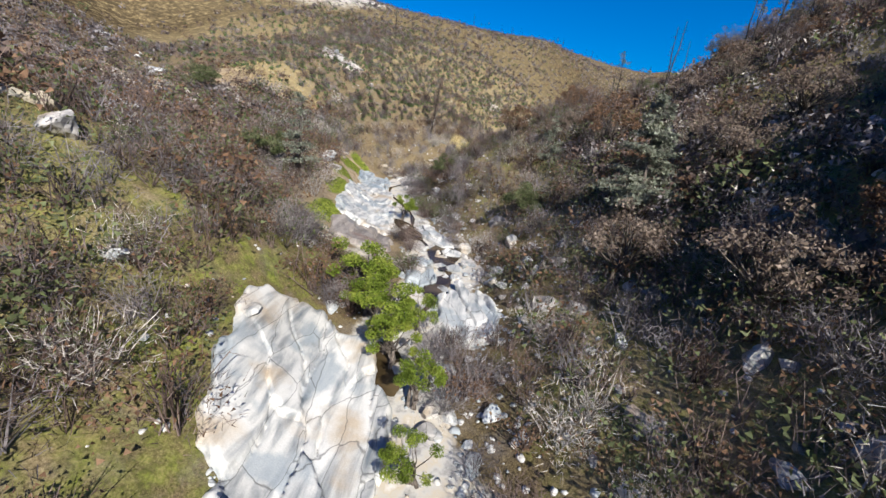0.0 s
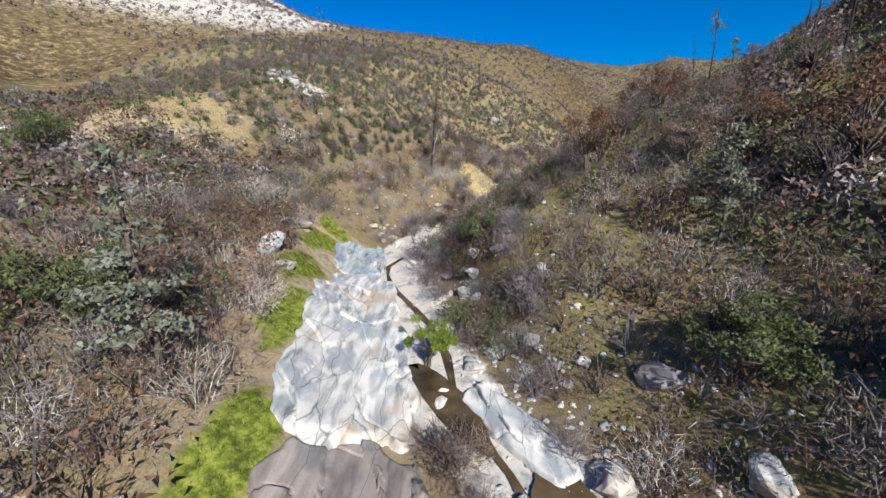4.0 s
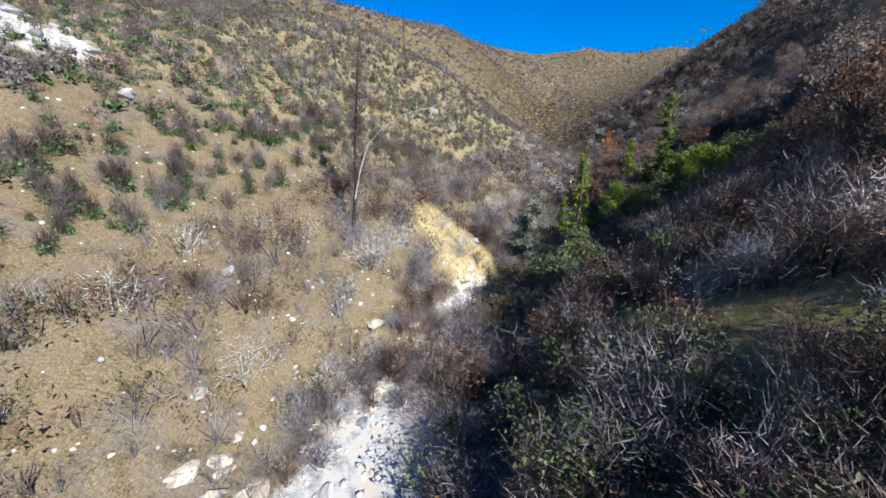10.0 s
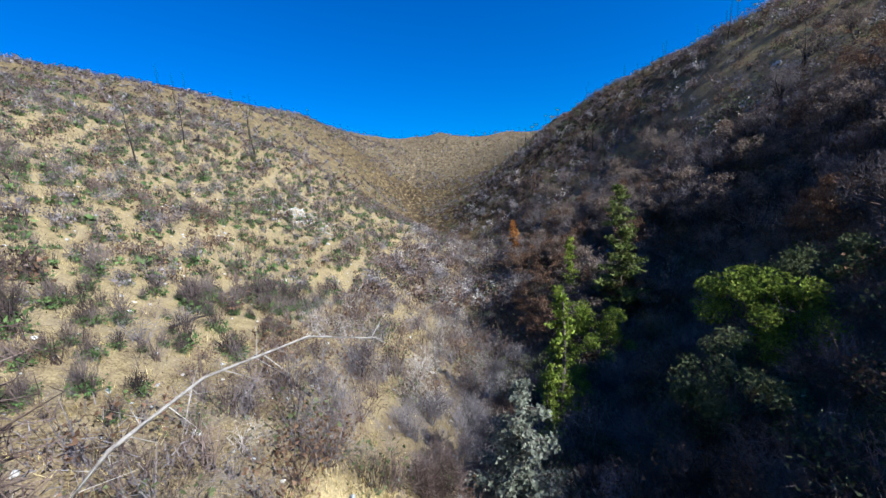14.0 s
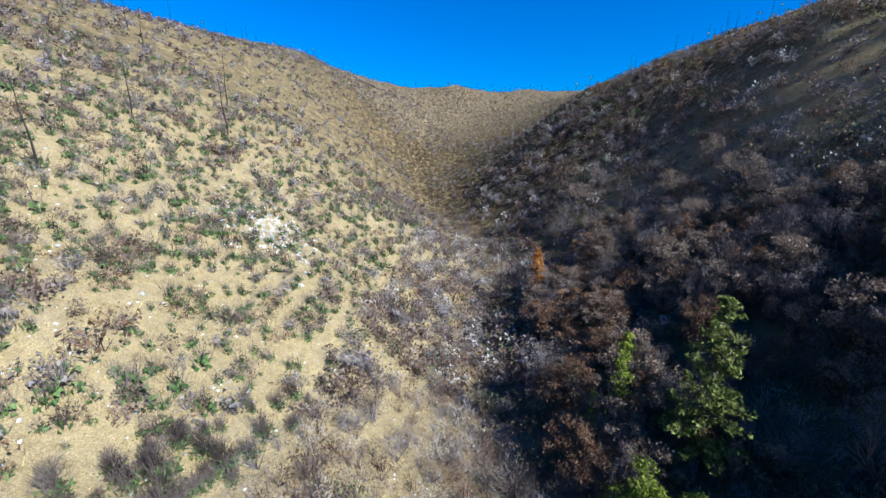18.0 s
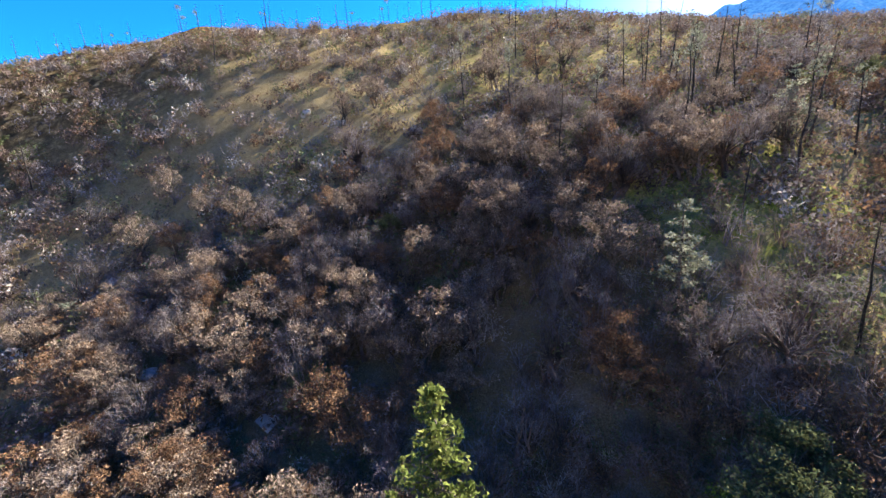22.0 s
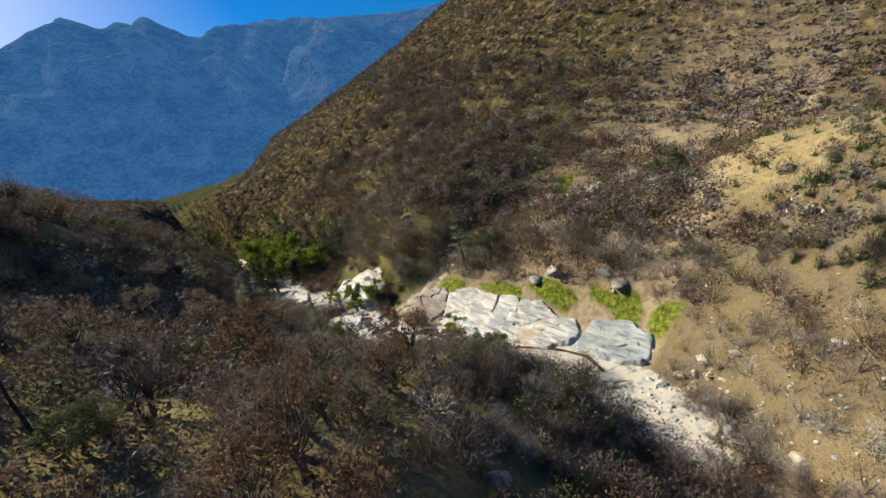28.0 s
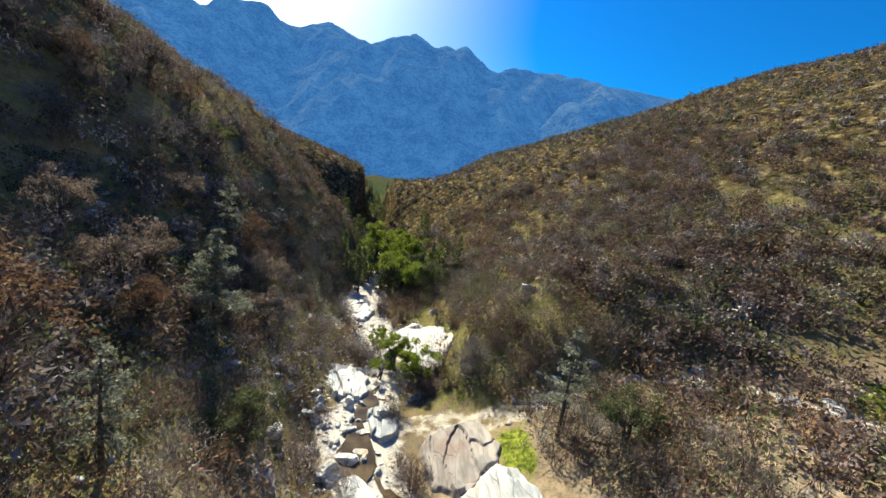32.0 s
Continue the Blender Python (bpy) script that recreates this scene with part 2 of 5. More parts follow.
    vr.inputs["To Min"].default_value, vr.inputs["To Max"].default_value = 0.7, 1.35
    sp = n.new("ShaderNodeMath")
    sp.operation, sp.inputs[1].default_value, sp.inputs[2].default_value = "MULTIPLY_ADD", 0.5, 0.25
    l.new(speck.outputs["Fac"], sp.inputs[0])
    l.new(sp.outputs[0], vr.inputs["Value"])
    worn = n.new("ShaderNodeMath")
    worn.operation = "MULTIPLY"
    l.new(vr.outputs[0], worn.inputs[0])
    l.new(seamed.outputs[0], worn.inputs[1])
    l.new(worn.outputs[0], hsv.inputs["Value"])
    l.new(cool.outputs[2], hsv.inputs["Color"])
    l.new(hsv.outputs["Color"], b.inputs["Base Color"])
    b.inputs["Roughness"].default_value = 0.7
    b.inputs["Specular IOR Level"].default_value = 0.3
    bp = n.new("ShaderNodeBump")
    bp.inputs["Strength"].default_value, bp.inputs["Distance"].default_value = 0.35, 0.04
    rise = n.new("ShaderNodeMath")
    rise.operation = "MULTIPLY_ADD"
    l.new(seam.outputs[0], rise.inputs[0])
    rise.inputs[1].default_value = 0.8
    l.new(speck.outputs["Fac"], rise.inputs[2])
    l.new(rise.outputs[0], bp.inputs["Height"])
    l.new(bp.outputs["Normal"], b.inputs["Normal"])
    return m


HILLSIDE = ground_material()
PALE_ROCK = granite("pale_granite", (0.50, 0.49, 0.47), (0.12, 0.14, 0.16), (0.37, 0.28, 0.18))
BLUE_ROCK = granite("blue_granite", (0.31, 0.34, 0.36), (0.10, 0.12, 0.14), (0.42, 0.36, 0.28))
CREAM_ROCK = granite("cream_granite", (0.47, 0.41, 0.32), (0.20, 0.165, 0.125), (0.40, 0.30, 0.19))
GREY_ROCK = granite("grey_granite", (0.40, 0.38, 0.36), (0.10, 0.10, 0.105), (0.30, 0.22, 0.16))
LEAFY_ROCK = granite("littered_granite", (0.27, 0.24, 0.22), (0.12, 0.105, 0.095), (0.20, 0.13, 0.10))
BARK = material("bark", [(0.3, (0.035, 0.028, 0.024)), (0.5, (0.10, 0.082, 0.07)), (0.75, (0.22, 0.19, 0.165))], 6, bump=0.6)
CHAR = material("charred_bark", [(0.3, (0.012, 0.011, 0.011)), (0.55, (0.035, 0.031, 0.029)), (0.75, (0.10, 0.085, 0.075))], 5, bump=0.6)
BLEACHED = material("bleached_wood", [(0.3, (0.20, 0.175, 0.155)), (0.55, (0.40, 0.37, 0.335)), (0.75, (0.55, 0.52, 0.48))], 5)
TWIG_GREY = material("grey_twigs", [(0.36, (0.085, 0.075, 0.080)), (0.5, (0.165, 0.148, 0.155)), (0.62, (0.28, 0.255, 0.262))], 0.55, bump=0, island=True, per_object=0.16, see_through=0.2)
TWIG_BROWN = material("brown_twigs", [(0.36, (0.055, 0.039, 0.034)), (0.5, (0.13, 0.096, 0.083)), (0.62, (0.23, 0.175, 0.155))], 0.55, bump=0, island=True, per_object=0.16, see_through=0.2)
TWIG_DARK = material("scorched_twigs", [(0.36, (0.05, 0.04, 0.038)), (0.5, (0.115, 0.09, 0.085)), (0.62, (0.20, 0.165, 0.155))], 0.55, bump=0, island=True, per_object=0.16, see_through=0.2)
LEAF_RUST = material("dead_leaves", [(0.3, (0.080, 0.045, 0.028)), (0.5, (0.155, 0.092, 0.058)), (0.7, (0.26, 0.17, 0.11))], 1.2, bump=0, island=True, per_object=0.4, see_through=0.25)
LEAF_PALE = material("withered_leaves", [(0.3, (0.11, 0.08, 0.062)), (0.5, (0.20, 0.155, 0.125)), (0.7, (0.32, 0.26, 0.215))], 1.2, bump=0, island=True, per_object=0.35, see_through=0.25)
LEAF_ORANGE = material("scorched_needles", [(0.3, (0.17, 0.065, 0.018)), (0.5, (0.33, 0.145, 0.045)), (0.7, (0.45, 0.23, 0.08))], 1.5, bump=0, island=True, per_object=0.35, see_through=0.25)
LEAF_GREEN = material("green_leaves", [(0.3, (0.07, 0.105, 0.018)), (0.5, (0.165, 0.22, 0.035)), (0.7, (0.31, 0.35, 0.07))], 1.2, bump=0, island=True, per_object=0.4, see_through=0.35)
LEAF_OLIVE = material("olive_leaves", [(0.3, (0.045, 0.058, 0.024)), (0.5, (0.10, 0.118, 0.055)), (0.7, (0.185, 0.20, 0.11))], 1.2, bump=0, island=True, per_object=0.35, see_through=0.25)
LEAF_SPROUT = material("resprout_leaves", [(0.3, (0.04, 0.075, 0.03)), (0.5, (0.09, 0.15, 0.05)), (0.7, (0.17, 0.23, 0.09))], 1.2, bump=0, island=True, per_object=0.35, see_through=0.25)
NEEDLE = material("pine_needles", [(0.3, (0.05, 0.075, 0.02)), (0.5, (0.125, 0.155, 0.045)), (0.7, (0.23, 0.25, 0.085))], 1.2, bump=0, island=True, per_object=0.35, see_through=0.3)
NEEDLE_GREY = material("grey_needles", [(0.3, (0.10, 0.115, 0.085)), (0.5, (0.185, 0.20, 0.155)), (0.7, (0.30, 0.31, 0.25))], 1.2, bump=0, island=True, per_object=0.35, see_through=0.3)
STRAW = material("straw", [(0.3, (0.26, 0.19, 0.08)), (0.5, (0.46, 0.365, 0.17)), (0.7, (0.64, 0.54, 0.30))], 0.6, bump=0, island=True, per_object=0.3, see_through=0.25)
FRESH_GRASS = material("fresh_grass", [(0.3, (0.07, 0.095, 0.02)), (0.5, (0.165, 0.20, 0.04)), (0.7, (0.31, 0.32, 0.10))], 0.8, bump=0, island=True, per_object=0.3, see_through=0.3)


def water_material():
    m = bpy.data.materials.new("creek_water")
    m.use_nodes = True
    n, l = m.node_tree.nodes, m.node_tree.links
    b = n["Principled BSDF"]
    t = n.new("ShaderNodeTexNoise")
    t.inputs["Scale"].default_value = 0.6
    l.new(n.new("ShaderNodeNewGeometry").outputs["Position"], t.inputs["Vector"])
    r = n.new("ShaderNodeValToRGB")
    r.color_ramp.elements[0].position, r.color_ramp.elements[0].color = 0.35, (0.035, 0.024, 0.012, 1)
    r.color_ramp.elements[1].position, r.color_ramp.elements[1].color = 0.65, (0.095, 0.068, 0.036, 1)
    l.new(t.outputs["Fac"], r.inputs["Fac"])
    l.new(r.outputs["Color"], b.inputs["Base Color"])
    b.inputs["Roughness"].default_value, b.inputs["IOR"].default_value = 0.08, 1.33
    w = n.new("ShaderNodeTexNoise")
    w.inputs["Scale"].default_value, w.inputs["Detail"].default_value = 5, 4
    l.new(n.new("ShaderNodeNewGeometry").outputs["Position"], w.inputs["Vector"])
    bp = n.new("ShaderNodeBump")
    bp.inputs["Strength"].default_value, bp.inputs["Distance"].default_value = 0.15, 0.05
    l.new(w.outputs["Fac"], bp.inputs["Height"])
    l.new(bp.outputs["Normal"], b.inputs["Normal"])
    return m


WATER = water_material()


# ---- lie of the land: breaklines in metres, joined into one smooth sheet ----
CREEK = [(40, -420, -27), (25, -200, -22), (13, -60, -19), (5, -12, -18.2), (6, 12, -17.6), (2, 24, -17.5), (-0.2, 31.5, -17.3), (0.5, 38, -16.8), (2, 47, -16.4),
         (0, 53, -16.2), (-3.2, 58, -16), (-5, 65, -15.7), (-7.5, 72, -15.4), (-10, 79, -15), (-7.8, 86.5, -14.7), (-3.2, 94, -14.4), (3, 100.5, -14.2), (8, 107, -14),
         (14, 116, -13.7), (21, 126.5, -13.4), (30, 140.5, -12.4), (42, 155, -11.6), (54, 170, -11), (61, 196, -10.4), (68, 231, -9.8), (95, 300, -3), (150, 400, 24)]
TRIBUTARY = [(-1, 46, -16.2), (-9, 47, -14.4), (-17, 47, -11), (-24, 46, -8.6), (-31, 46.5, -7.2), (-39, 56, -5.8), (-42, 64, -5.4), (-47, 75, -3.2), (-54, 85, -0.6),
             (-68, 95, 3.2), (-82, 106, 7.4), (-105, 140, 15)]
SPUR = [(-17, 68, -10.2), (-22, 76, -7), (-30, 82, -2.5), (-37, 86, 2.2), (-44, 82, 0.4), (-30, 97, 2.6), (-32, 112, 8.6), (-30, 135, 14), (-22, 165, 19),
        (-5, 210, 28), (20, 270, 40), (45, 340, 54), (70, 430, 74), (84, 566, 93), (90, 640, 100)]
HILL = [(-15.5, 82, -13.4), (-17, 88, -10.4), (-12, 88.5, -12.3), (-9.7, 94.8, -10.6), (-6.4, 102.5, -7.2), (0.7, 104.7, -9.0), (3.4, 107.9, -9.8), (-21, 105, 0.1), (-1.9, 117, -3.7),
        (-3.8, 129, -1.1), (8, 127, -6.8), (3.8, 139, -2.5), (2.5, 145, -0.2), (-2.2, 137, 0.7), (11.7, 143, -3.2), (7.7, 154.5, 2.5), (18, 142.6, -7), (-13.8, 151, 9.4), (0.6, 169, 9.6),
        (34, 165, -4), (30, 200, 8), (50, 250, 14), (20, 190, 12), (75, 330, 36), (120, 420, 50), (-13, 118, 1.5)]
EAST_BANK = [(8, 30, -15.8), (10, 36, -14.3), (6, 40, -16), (9, 42.2, -14), (15.3, 36.4, -12.3), (15.4, 42.3, -10), (24.7, 38.5, -3.4), (3.7, 59.3, -14.4), (14.2, 59.4, -8.4), (0.9, 68.3, -12),
        (8.5, 73.3, -6.5), (4, 75.4, -8.2), (9, 81.7, -5.6), (14, 78, -2.8), (3, 86, -9.8), (8.7, 93, -8.5), (15, 90, -3.4), (14, 100, -9.6), (25.4, 91.5, 0.5), (28, 90, 1.9), (20, 66, -3.5)]
EAST_SLOPE = [(28.7, 95.3, 1.6), (24, 101, -4.6), (37.7, 91, 6.6), (38.2, 74.5, 6.9), (49.6, 89.6, 13.5), (36, 104, -1.2), (30, 108, -8), (40, 112, -4), (45, 117, -2.4), (46, 124.5, -3), (38, 132, -8.5),
        (57, 123, 4), (68, 134.4, 8.4), (69, 143, 1.6), (74, 123.4, 14.9), (60, 106, 12), (61, 131.5, 3.4), (52, 148, -6.6), (72, 168, 0), (90, 210, 6), (116, 145, 40), (132, 128, 47),
        (140, 108, 50), (127, 83, 50), (100, 140, 30), (120, 190, 34), (150, 240, 36), (100, 100, 34), (95, 165, 17)]
SOUTH_EAST = [(35.5, 64, 7.5), (46, 56, 14), (34, 46, 3), (30, 24, 6), (51, 24, 26), (44, 8, 20), (38, -25, 14.5), (26, 5, 2), (20, -20, -3), (28, -75, 6), (25, -125, 1.5), (67, 33, 27.5), (80, 40, 32), (109, 64, 44),
        (20, 18, -8), (90, -40, 32), (170, 20, 56), (200, 100, 64), (130, -160, 26), (260, 180, 84), (330, 20, 90), (60, -200, 6)]
WEST_SLOPE = [(-5.5, 24, -15.4), (-9, 33, -12), (-16, 31, -5.6), (-16.3, 41.4, -7.6), (-14.2, 52.5, -11.5), (-30, 38, -3.5), (-24, 56, -7), (-32, 66, -5), (-14, 16, -9), (-20, 4, -6), (-28, 20, -1.5),
        (-42, 40, -1), (-55, 25, 8), (-52, 60, -1.2), (-70, 60, 6), (-34, -6, 3), (-60, -20, 20), (-85, 8, 32), (-39, -56, 16.5), (-66, -57, 31.5), (-11, -71, 3.5), (-12, -30, -7), (-110, 45, 42), (-123, -67, 62),
        (-150, -39, 71), (-167, 2, 69), (-100, 85, 22), (-40, -140, 22), (-8, -150, -2), (-130, 110, 34), (-240, 40, 96), (-10, -260, -6)]
HEADWALL = [(-75, 150, 22), (-60, 200, 34), (-120, 260, 70), (-200, 380, 128), (-287, 600, 208), (-430, 496, 190), (-330, 420, 160), (-160, 547, 112), (-101, 562, 106), (-23, 571, 98), (-60, 380, 68), (170, 486, 59),
        (212, 465, 60), (253, 402, 52), (249, 335, 52), (248, 294, 55), (205, 231, 49), (330, 330, 60), (420, 480, 72), (300, 620, 64), (560, 720, 66), (100, 800, 100), (-420, 160, 190), (-560, 620, 240),
        (520, 260, 90), (480, -120, 100), (-200, 160, 66)]


SLAB_LINE = [(-6.5, 47, 0), (-8.6, 56, 0), (-11, 68, 0), (-13.8, 82, 0)]


def along(line, step=7.0):
    """A breakline with extra points between its own, so that no gap is longer than step near the middle."""
    out = [line[0]]
    for a, b in zip(line, line[1:]):
        d = math.dist(a[:2], b[:2])
        n = max(1, int(d / step)) if d < 40 else 2
        out += [tuple(a[k] + (b[k] - a[k]) * i / n for k in range(3)) for i in range(1, n + 1)]
    return out


KNOTS = np.array(along(CREEK) + along(TRIBUTARY, 10) + along(SPUR, 30) + HILL + EAST_BANK + EAST_SLOPE + SOUTH_EAST + WEST_SLOPE + HEADWALL, float)


def kernel(d):
    return np.sqrt(d * d + 9.0)


def knit():
    p = KNOTS[:, :2]
    n = len(p)
    a = np.zeros((n + 3, n + 3))
    a[:n, :n] = -kernel(np.hypot(p[:, None, 0] - p[None, :, 0], p[:, None, 1] - p[None, :, 1])) + 0.4 * np.eye(n)
    a[:n, n], a[:n, n + 1:] = 1, p
    a[n, :n], a[n + 1:, :n] = 1, p.T
    return np.linalg.solve(a, np.r_[KNOTS[:, 2], 0, 0, 0])


WEIGHTS = knit()


def value_noise(x, y, seed):
    """Smooth noise from -1 to 1 with one cell a metre, for arrays."""
    xi, yi = np.floor(x).astype(np.int64), np.floor(y).astype(np.int64)
    fx, fy = x - xi, y - yi
    fx, fy = fx * fx * (3 - 2 * fx), fy * fy * (3 - 2 * fy)

    def corner(i, j):
        h = (i * 374761393 + j * 668265263 + seed * 974711) & 0x7FFFFFFF
        h = ((h ^ (h >> 13)) * 1274126177) & 0x7FFFFFFF
        return ((h ^ (h >> 16)) & 0xFFFF) / 32767.5 - 1
    top = corner(xi, yi) * (1 - fx) + corner(xi + 1, yi) * fx
    low = corner(xi, yi + 1) * (1 - fx) + corner(xi + 1, yi + 1) * fx
    return top * (1 - fy) + low * fy


def fbm(x, y, size, octaves, seed):
    out, amp, total = 0 * x, 1.0, 0.0
    for k in range(octaves):
        out = out + amp * value_noise(x / size * 2 ** k + 17.3 * k, y / size * 2 ** k - 9.1 * k, seed + k)
        total, amp = total + amp, amp * 0.5
    return out / total


def line_distance(line, x, y):
    """Distance to a breakline and its height at the nearest place."""
    best, level = np.full(x.shape, 1e9), np.zeros(x.shape)
    for a, b in zip(line, line[1:]):
        ax, ay, dx, dy = a[0], a[1], b[0] - a[0], b[1] - a[1]
        s = np.clip(((x - ax) * dx + (y - ay) * dy) / (dx * dx + dy * dy), 0, 1)
        d = np.hypot(x - ax - s * dx, y - ay - s * dy)
        near = d < best
        best, level = np.where(near, d, best), np.where(near, a[2] + s * (b[2] - a[2]), level)
    return best, level


def on_slab(x, y, reach=4.6):
    """Whether a place lies on the long sheet of bare granite beside the creek."""
    return float(line_distance(SLAB_LINE, np.array([x]), np.array([y]))[0][0]) < reach


def on_sheet(x, y):
    """Whether a place lies on one of the two bare sheets beside the lower pools."""
    for cx, cy, turn, length, width in ((-3.4, 28.0, 108, 19, 8.5), (3.9, 38.8, 100, 8.5, 5.5)):
        c, s = math.cos(math.radians(turn)), math.sin(math.radians(turn))
        u, v = (x - cx) * c + (y - cy) * s, (y - cy) * c - (x - cx) * s
        if abs(u) < length * 0.46 and abs(v) < width * 0.5:
            return True
    return False


def ramp(v, lo, hi):
    v = np.clip((v - lo) / (hi - lo), 0, 1)
    return v * v * (3 - 2 * v)


def heights(x, y):
    """Ground height at arrays of places."""
    x, y = np.asarray(x, float), np.asarray(y, float)
    z = np.zeros(x.shape)
    flat, fx, fy = z.ravel(), x.ravel(), y.ravel()
    for i in range(0, len(fx), 20000):
        sx, sy = fx[i:i + 20000], fy[i:i + 20000]
        n = len(KNOTS)
        k = -kernel(np.hypot(sx[:, None] - KNOTS[None, :, 0], sy[:, None] - KNOTS[None, :, 1]))
        flat[i:i + 20000] = k @ WEIGHTS[:n] + WEIGHTS[n] + WEIGHTS[n + 1] * sx + WEIGHTS[n + 2] * sy
    z = flat.reshape(x.shape)
    d, bed = line_distance(CREEK, x, y)
    e, bed2 = line_distance(TRIBUTARY, x, y)
    rough = ramp(np.minimum(d, e), 3, 14)
    far = np.hypot(x - 20, y - 80)
    z = z + rough * (1.1 * fbm(x, y, 13, 3, 3) + 0.26 * fbm(x, y, 5.0, 2, 11)) + ramp(far, 120, 500) * 14 * fbm(x, y, 90, 4, 23)
    z = z + (1 - rough) * 0.35 * fbm(x, y, 4, 3, 31)
    wide = 3.2 + 1.2 * value_noise(x / 9, y / 9, 5)
    gorge = ramp(y, 93, 101)
    wide = wide * (1 - 0.6 * gorge)
    z = np.where(d < 30, bed + (z - bed) * (0.12 + 0.88 * ramp(d, wide, wide + 5 - 3 * gorge)), z)
    z = np.where((e < 20) & (e < d), bed2 + (z - bed2) * (0.2 + 0.8 * ramp(e, 0.8, 4)), z)
    return z


def height(x, y):
    return float(heights(np.array([x]), np.array([y]))[0])


# ---- the ground: one sheet, fine near the creek and wide towards the horizon ----
def stations(lo, hi, fine_lo, fine_hi, step, grow):
    mid = list(np.arange(fine_lo, fine_hi + 1e-6, step))
    up, s = [fine_hi], step
    while up[-1] < hi:
        s *= grow
        up.append(up[-1] + s)
    down, s = [fine_lo], step
    while down[-1] > lo:
        s *= grow
        down.append(down[-1] - s)
    return np.array(down[:0:-1] + mid + up[1:])


def zones(x, y, z):
    """Bare rock, dry grass, leaf litter and moss over the sheet; on the gorge slope the litter also paints in shade."""
    d, _ = line_distance(CREEK, x, y)
    e, _ = line_distance(TRIBUTARY, x, y)
    wander = 1.3 * fbm(x, y, 6, 3, 61)
    rock = np.maximum(1 - ramp(d + wander, 1.6, 4.2), 0.36 * (1 - ramp(e + wander, 0.6, 2.2)))
    rock = rock * (1 - 0.5 * ramp(y, 88, 95)) * (1 - 0.8 * ramp(y, 104, 112)) * ramp(y, -95, -50)
    rock = np.maximum(rock, 0.75 * (1 - ramp(np.hypot((x + 31) / 7, (y - 112.5) / 5), 0.3, 1.3)))
    rock = np.maximum(rock, 0.30 * (1 - ramp(np.hypot((x - 9) / 5, (y - 157) / 7), 0.3, 1.3)))
    rock = np.maximum(rock, 0.42 * (1 - ramp(np.hypot((x + 5) / 6, (y - 93) / 4), 0.3, 1.3)))
    rock = np.maximum(rock, 0.62 * ramp(y - 0.4 * x, 190, 290) * ramp(-x, 25, 80))
    rock = np.maximum(rock, 0.25 * ramp(np.hypot(x, y - 100), 160, 320) * ramp(y, 120, 240))
    rock = np.maximum(rock, 0.5 * ramp(-x, 185, 215) * ramp(-y, 20, 60) * ramp(y, -190, -140))
    cx = np.interp(y, [c[1] for c in CREEK], [c[0] for c in CREEK])
    side = x - cx
    litter = 0.25 + 0.45 * ramp(side, 0, 10) + 0.2 * ramp(-y, -60, 10)
    litter = np.where(side < 0, 0.1 + 0.45 * ramp(66 - y, 0, 30), litter)
    grass = 0.95 * (1 - ramp(np.hypot((x - 2.5) / 5.5, (y - 106.5) / 4.5), 0.5, 1.2))
    grass = np.maximum(grass, 0.40 * ramp(-side, 2, 12) * ramp(y, 100, 125))
    grass = np.maximum(grass, 0.38 * ramp(side, 3, 10))
    grass = np.maximum(grass, 0.45 * (1 - ramp(np.hypot((x + 35) / 9, (y - 89) / 10), 0.4, 1.2)))
    grass = np.maximum(grass, 0.33 * ramp(-side, 4, 14) * ramp(60 - y, 0, 20))
    green = 0.27 * ramp(side, 2, 8) * ramp(122 - y, 0, 20) + 0.33 * ramp(-side, 2, 8) * ramp(60 - y, 0, 20)
    for mx, my, rx, ry in ((-17.2, 78.5, 1.6, 5.0), (-13.4, 60, 1.1, 6), (-15.6, 70, 1.3, 4.5), (-16.2, 84, 2.0, 1.7), (-11.8, 52.5, 1.1, 3.2), (-41.5, 53, 2.8, 2), (12, 76, 6, 7), (40, 88, 12, 14)):
        top = 1.0 if rx < 4 else 0.42
        green = np.maximum(green, top * (1 - ramp(np.hypot((x - mx) / rx, (y - my) / ry) + 0.95 * fbm(x, y, 2.2, 4, 91), 0.45, 1.1)))
    # shaded gorge slope: leaf litter, laid on thicker to darken the ground like shadow
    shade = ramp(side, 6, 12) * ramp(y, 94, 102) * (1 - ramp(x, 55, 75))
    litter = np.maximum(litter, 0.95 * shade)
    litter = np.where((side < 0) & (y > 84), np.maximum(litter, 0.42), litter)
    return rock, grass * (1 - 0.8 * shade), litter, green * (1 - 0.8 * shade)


xs = stations(-3400, 3400, -62, 112, 1.0, 1.075)
ys = stations(-3400, 3400, -25, 172, 1.0, 1.075)
gx, gy = np.meshgrid(xs, ys)
gz = heights(gx, gy)
away = np.hypot(gx - 20, gy - 80)
gz = gz * (1 - ramp(away, 700, 1400)) + ramp(away, 700, 1400) * (np.where(gy > 80, 60, -60))
verts = np.stack([gx, gy, gz], -1).reshape(-1, 3)
nx, ny = len(xs), len(ys)
ii = (np.arange(ny - 1)[:, None] * nx + np.arange(nx - 1)[None, :]).ravel()
quads = np.stack([ii, ii + 1, ii + 1 + nx, ii + nx], -1)


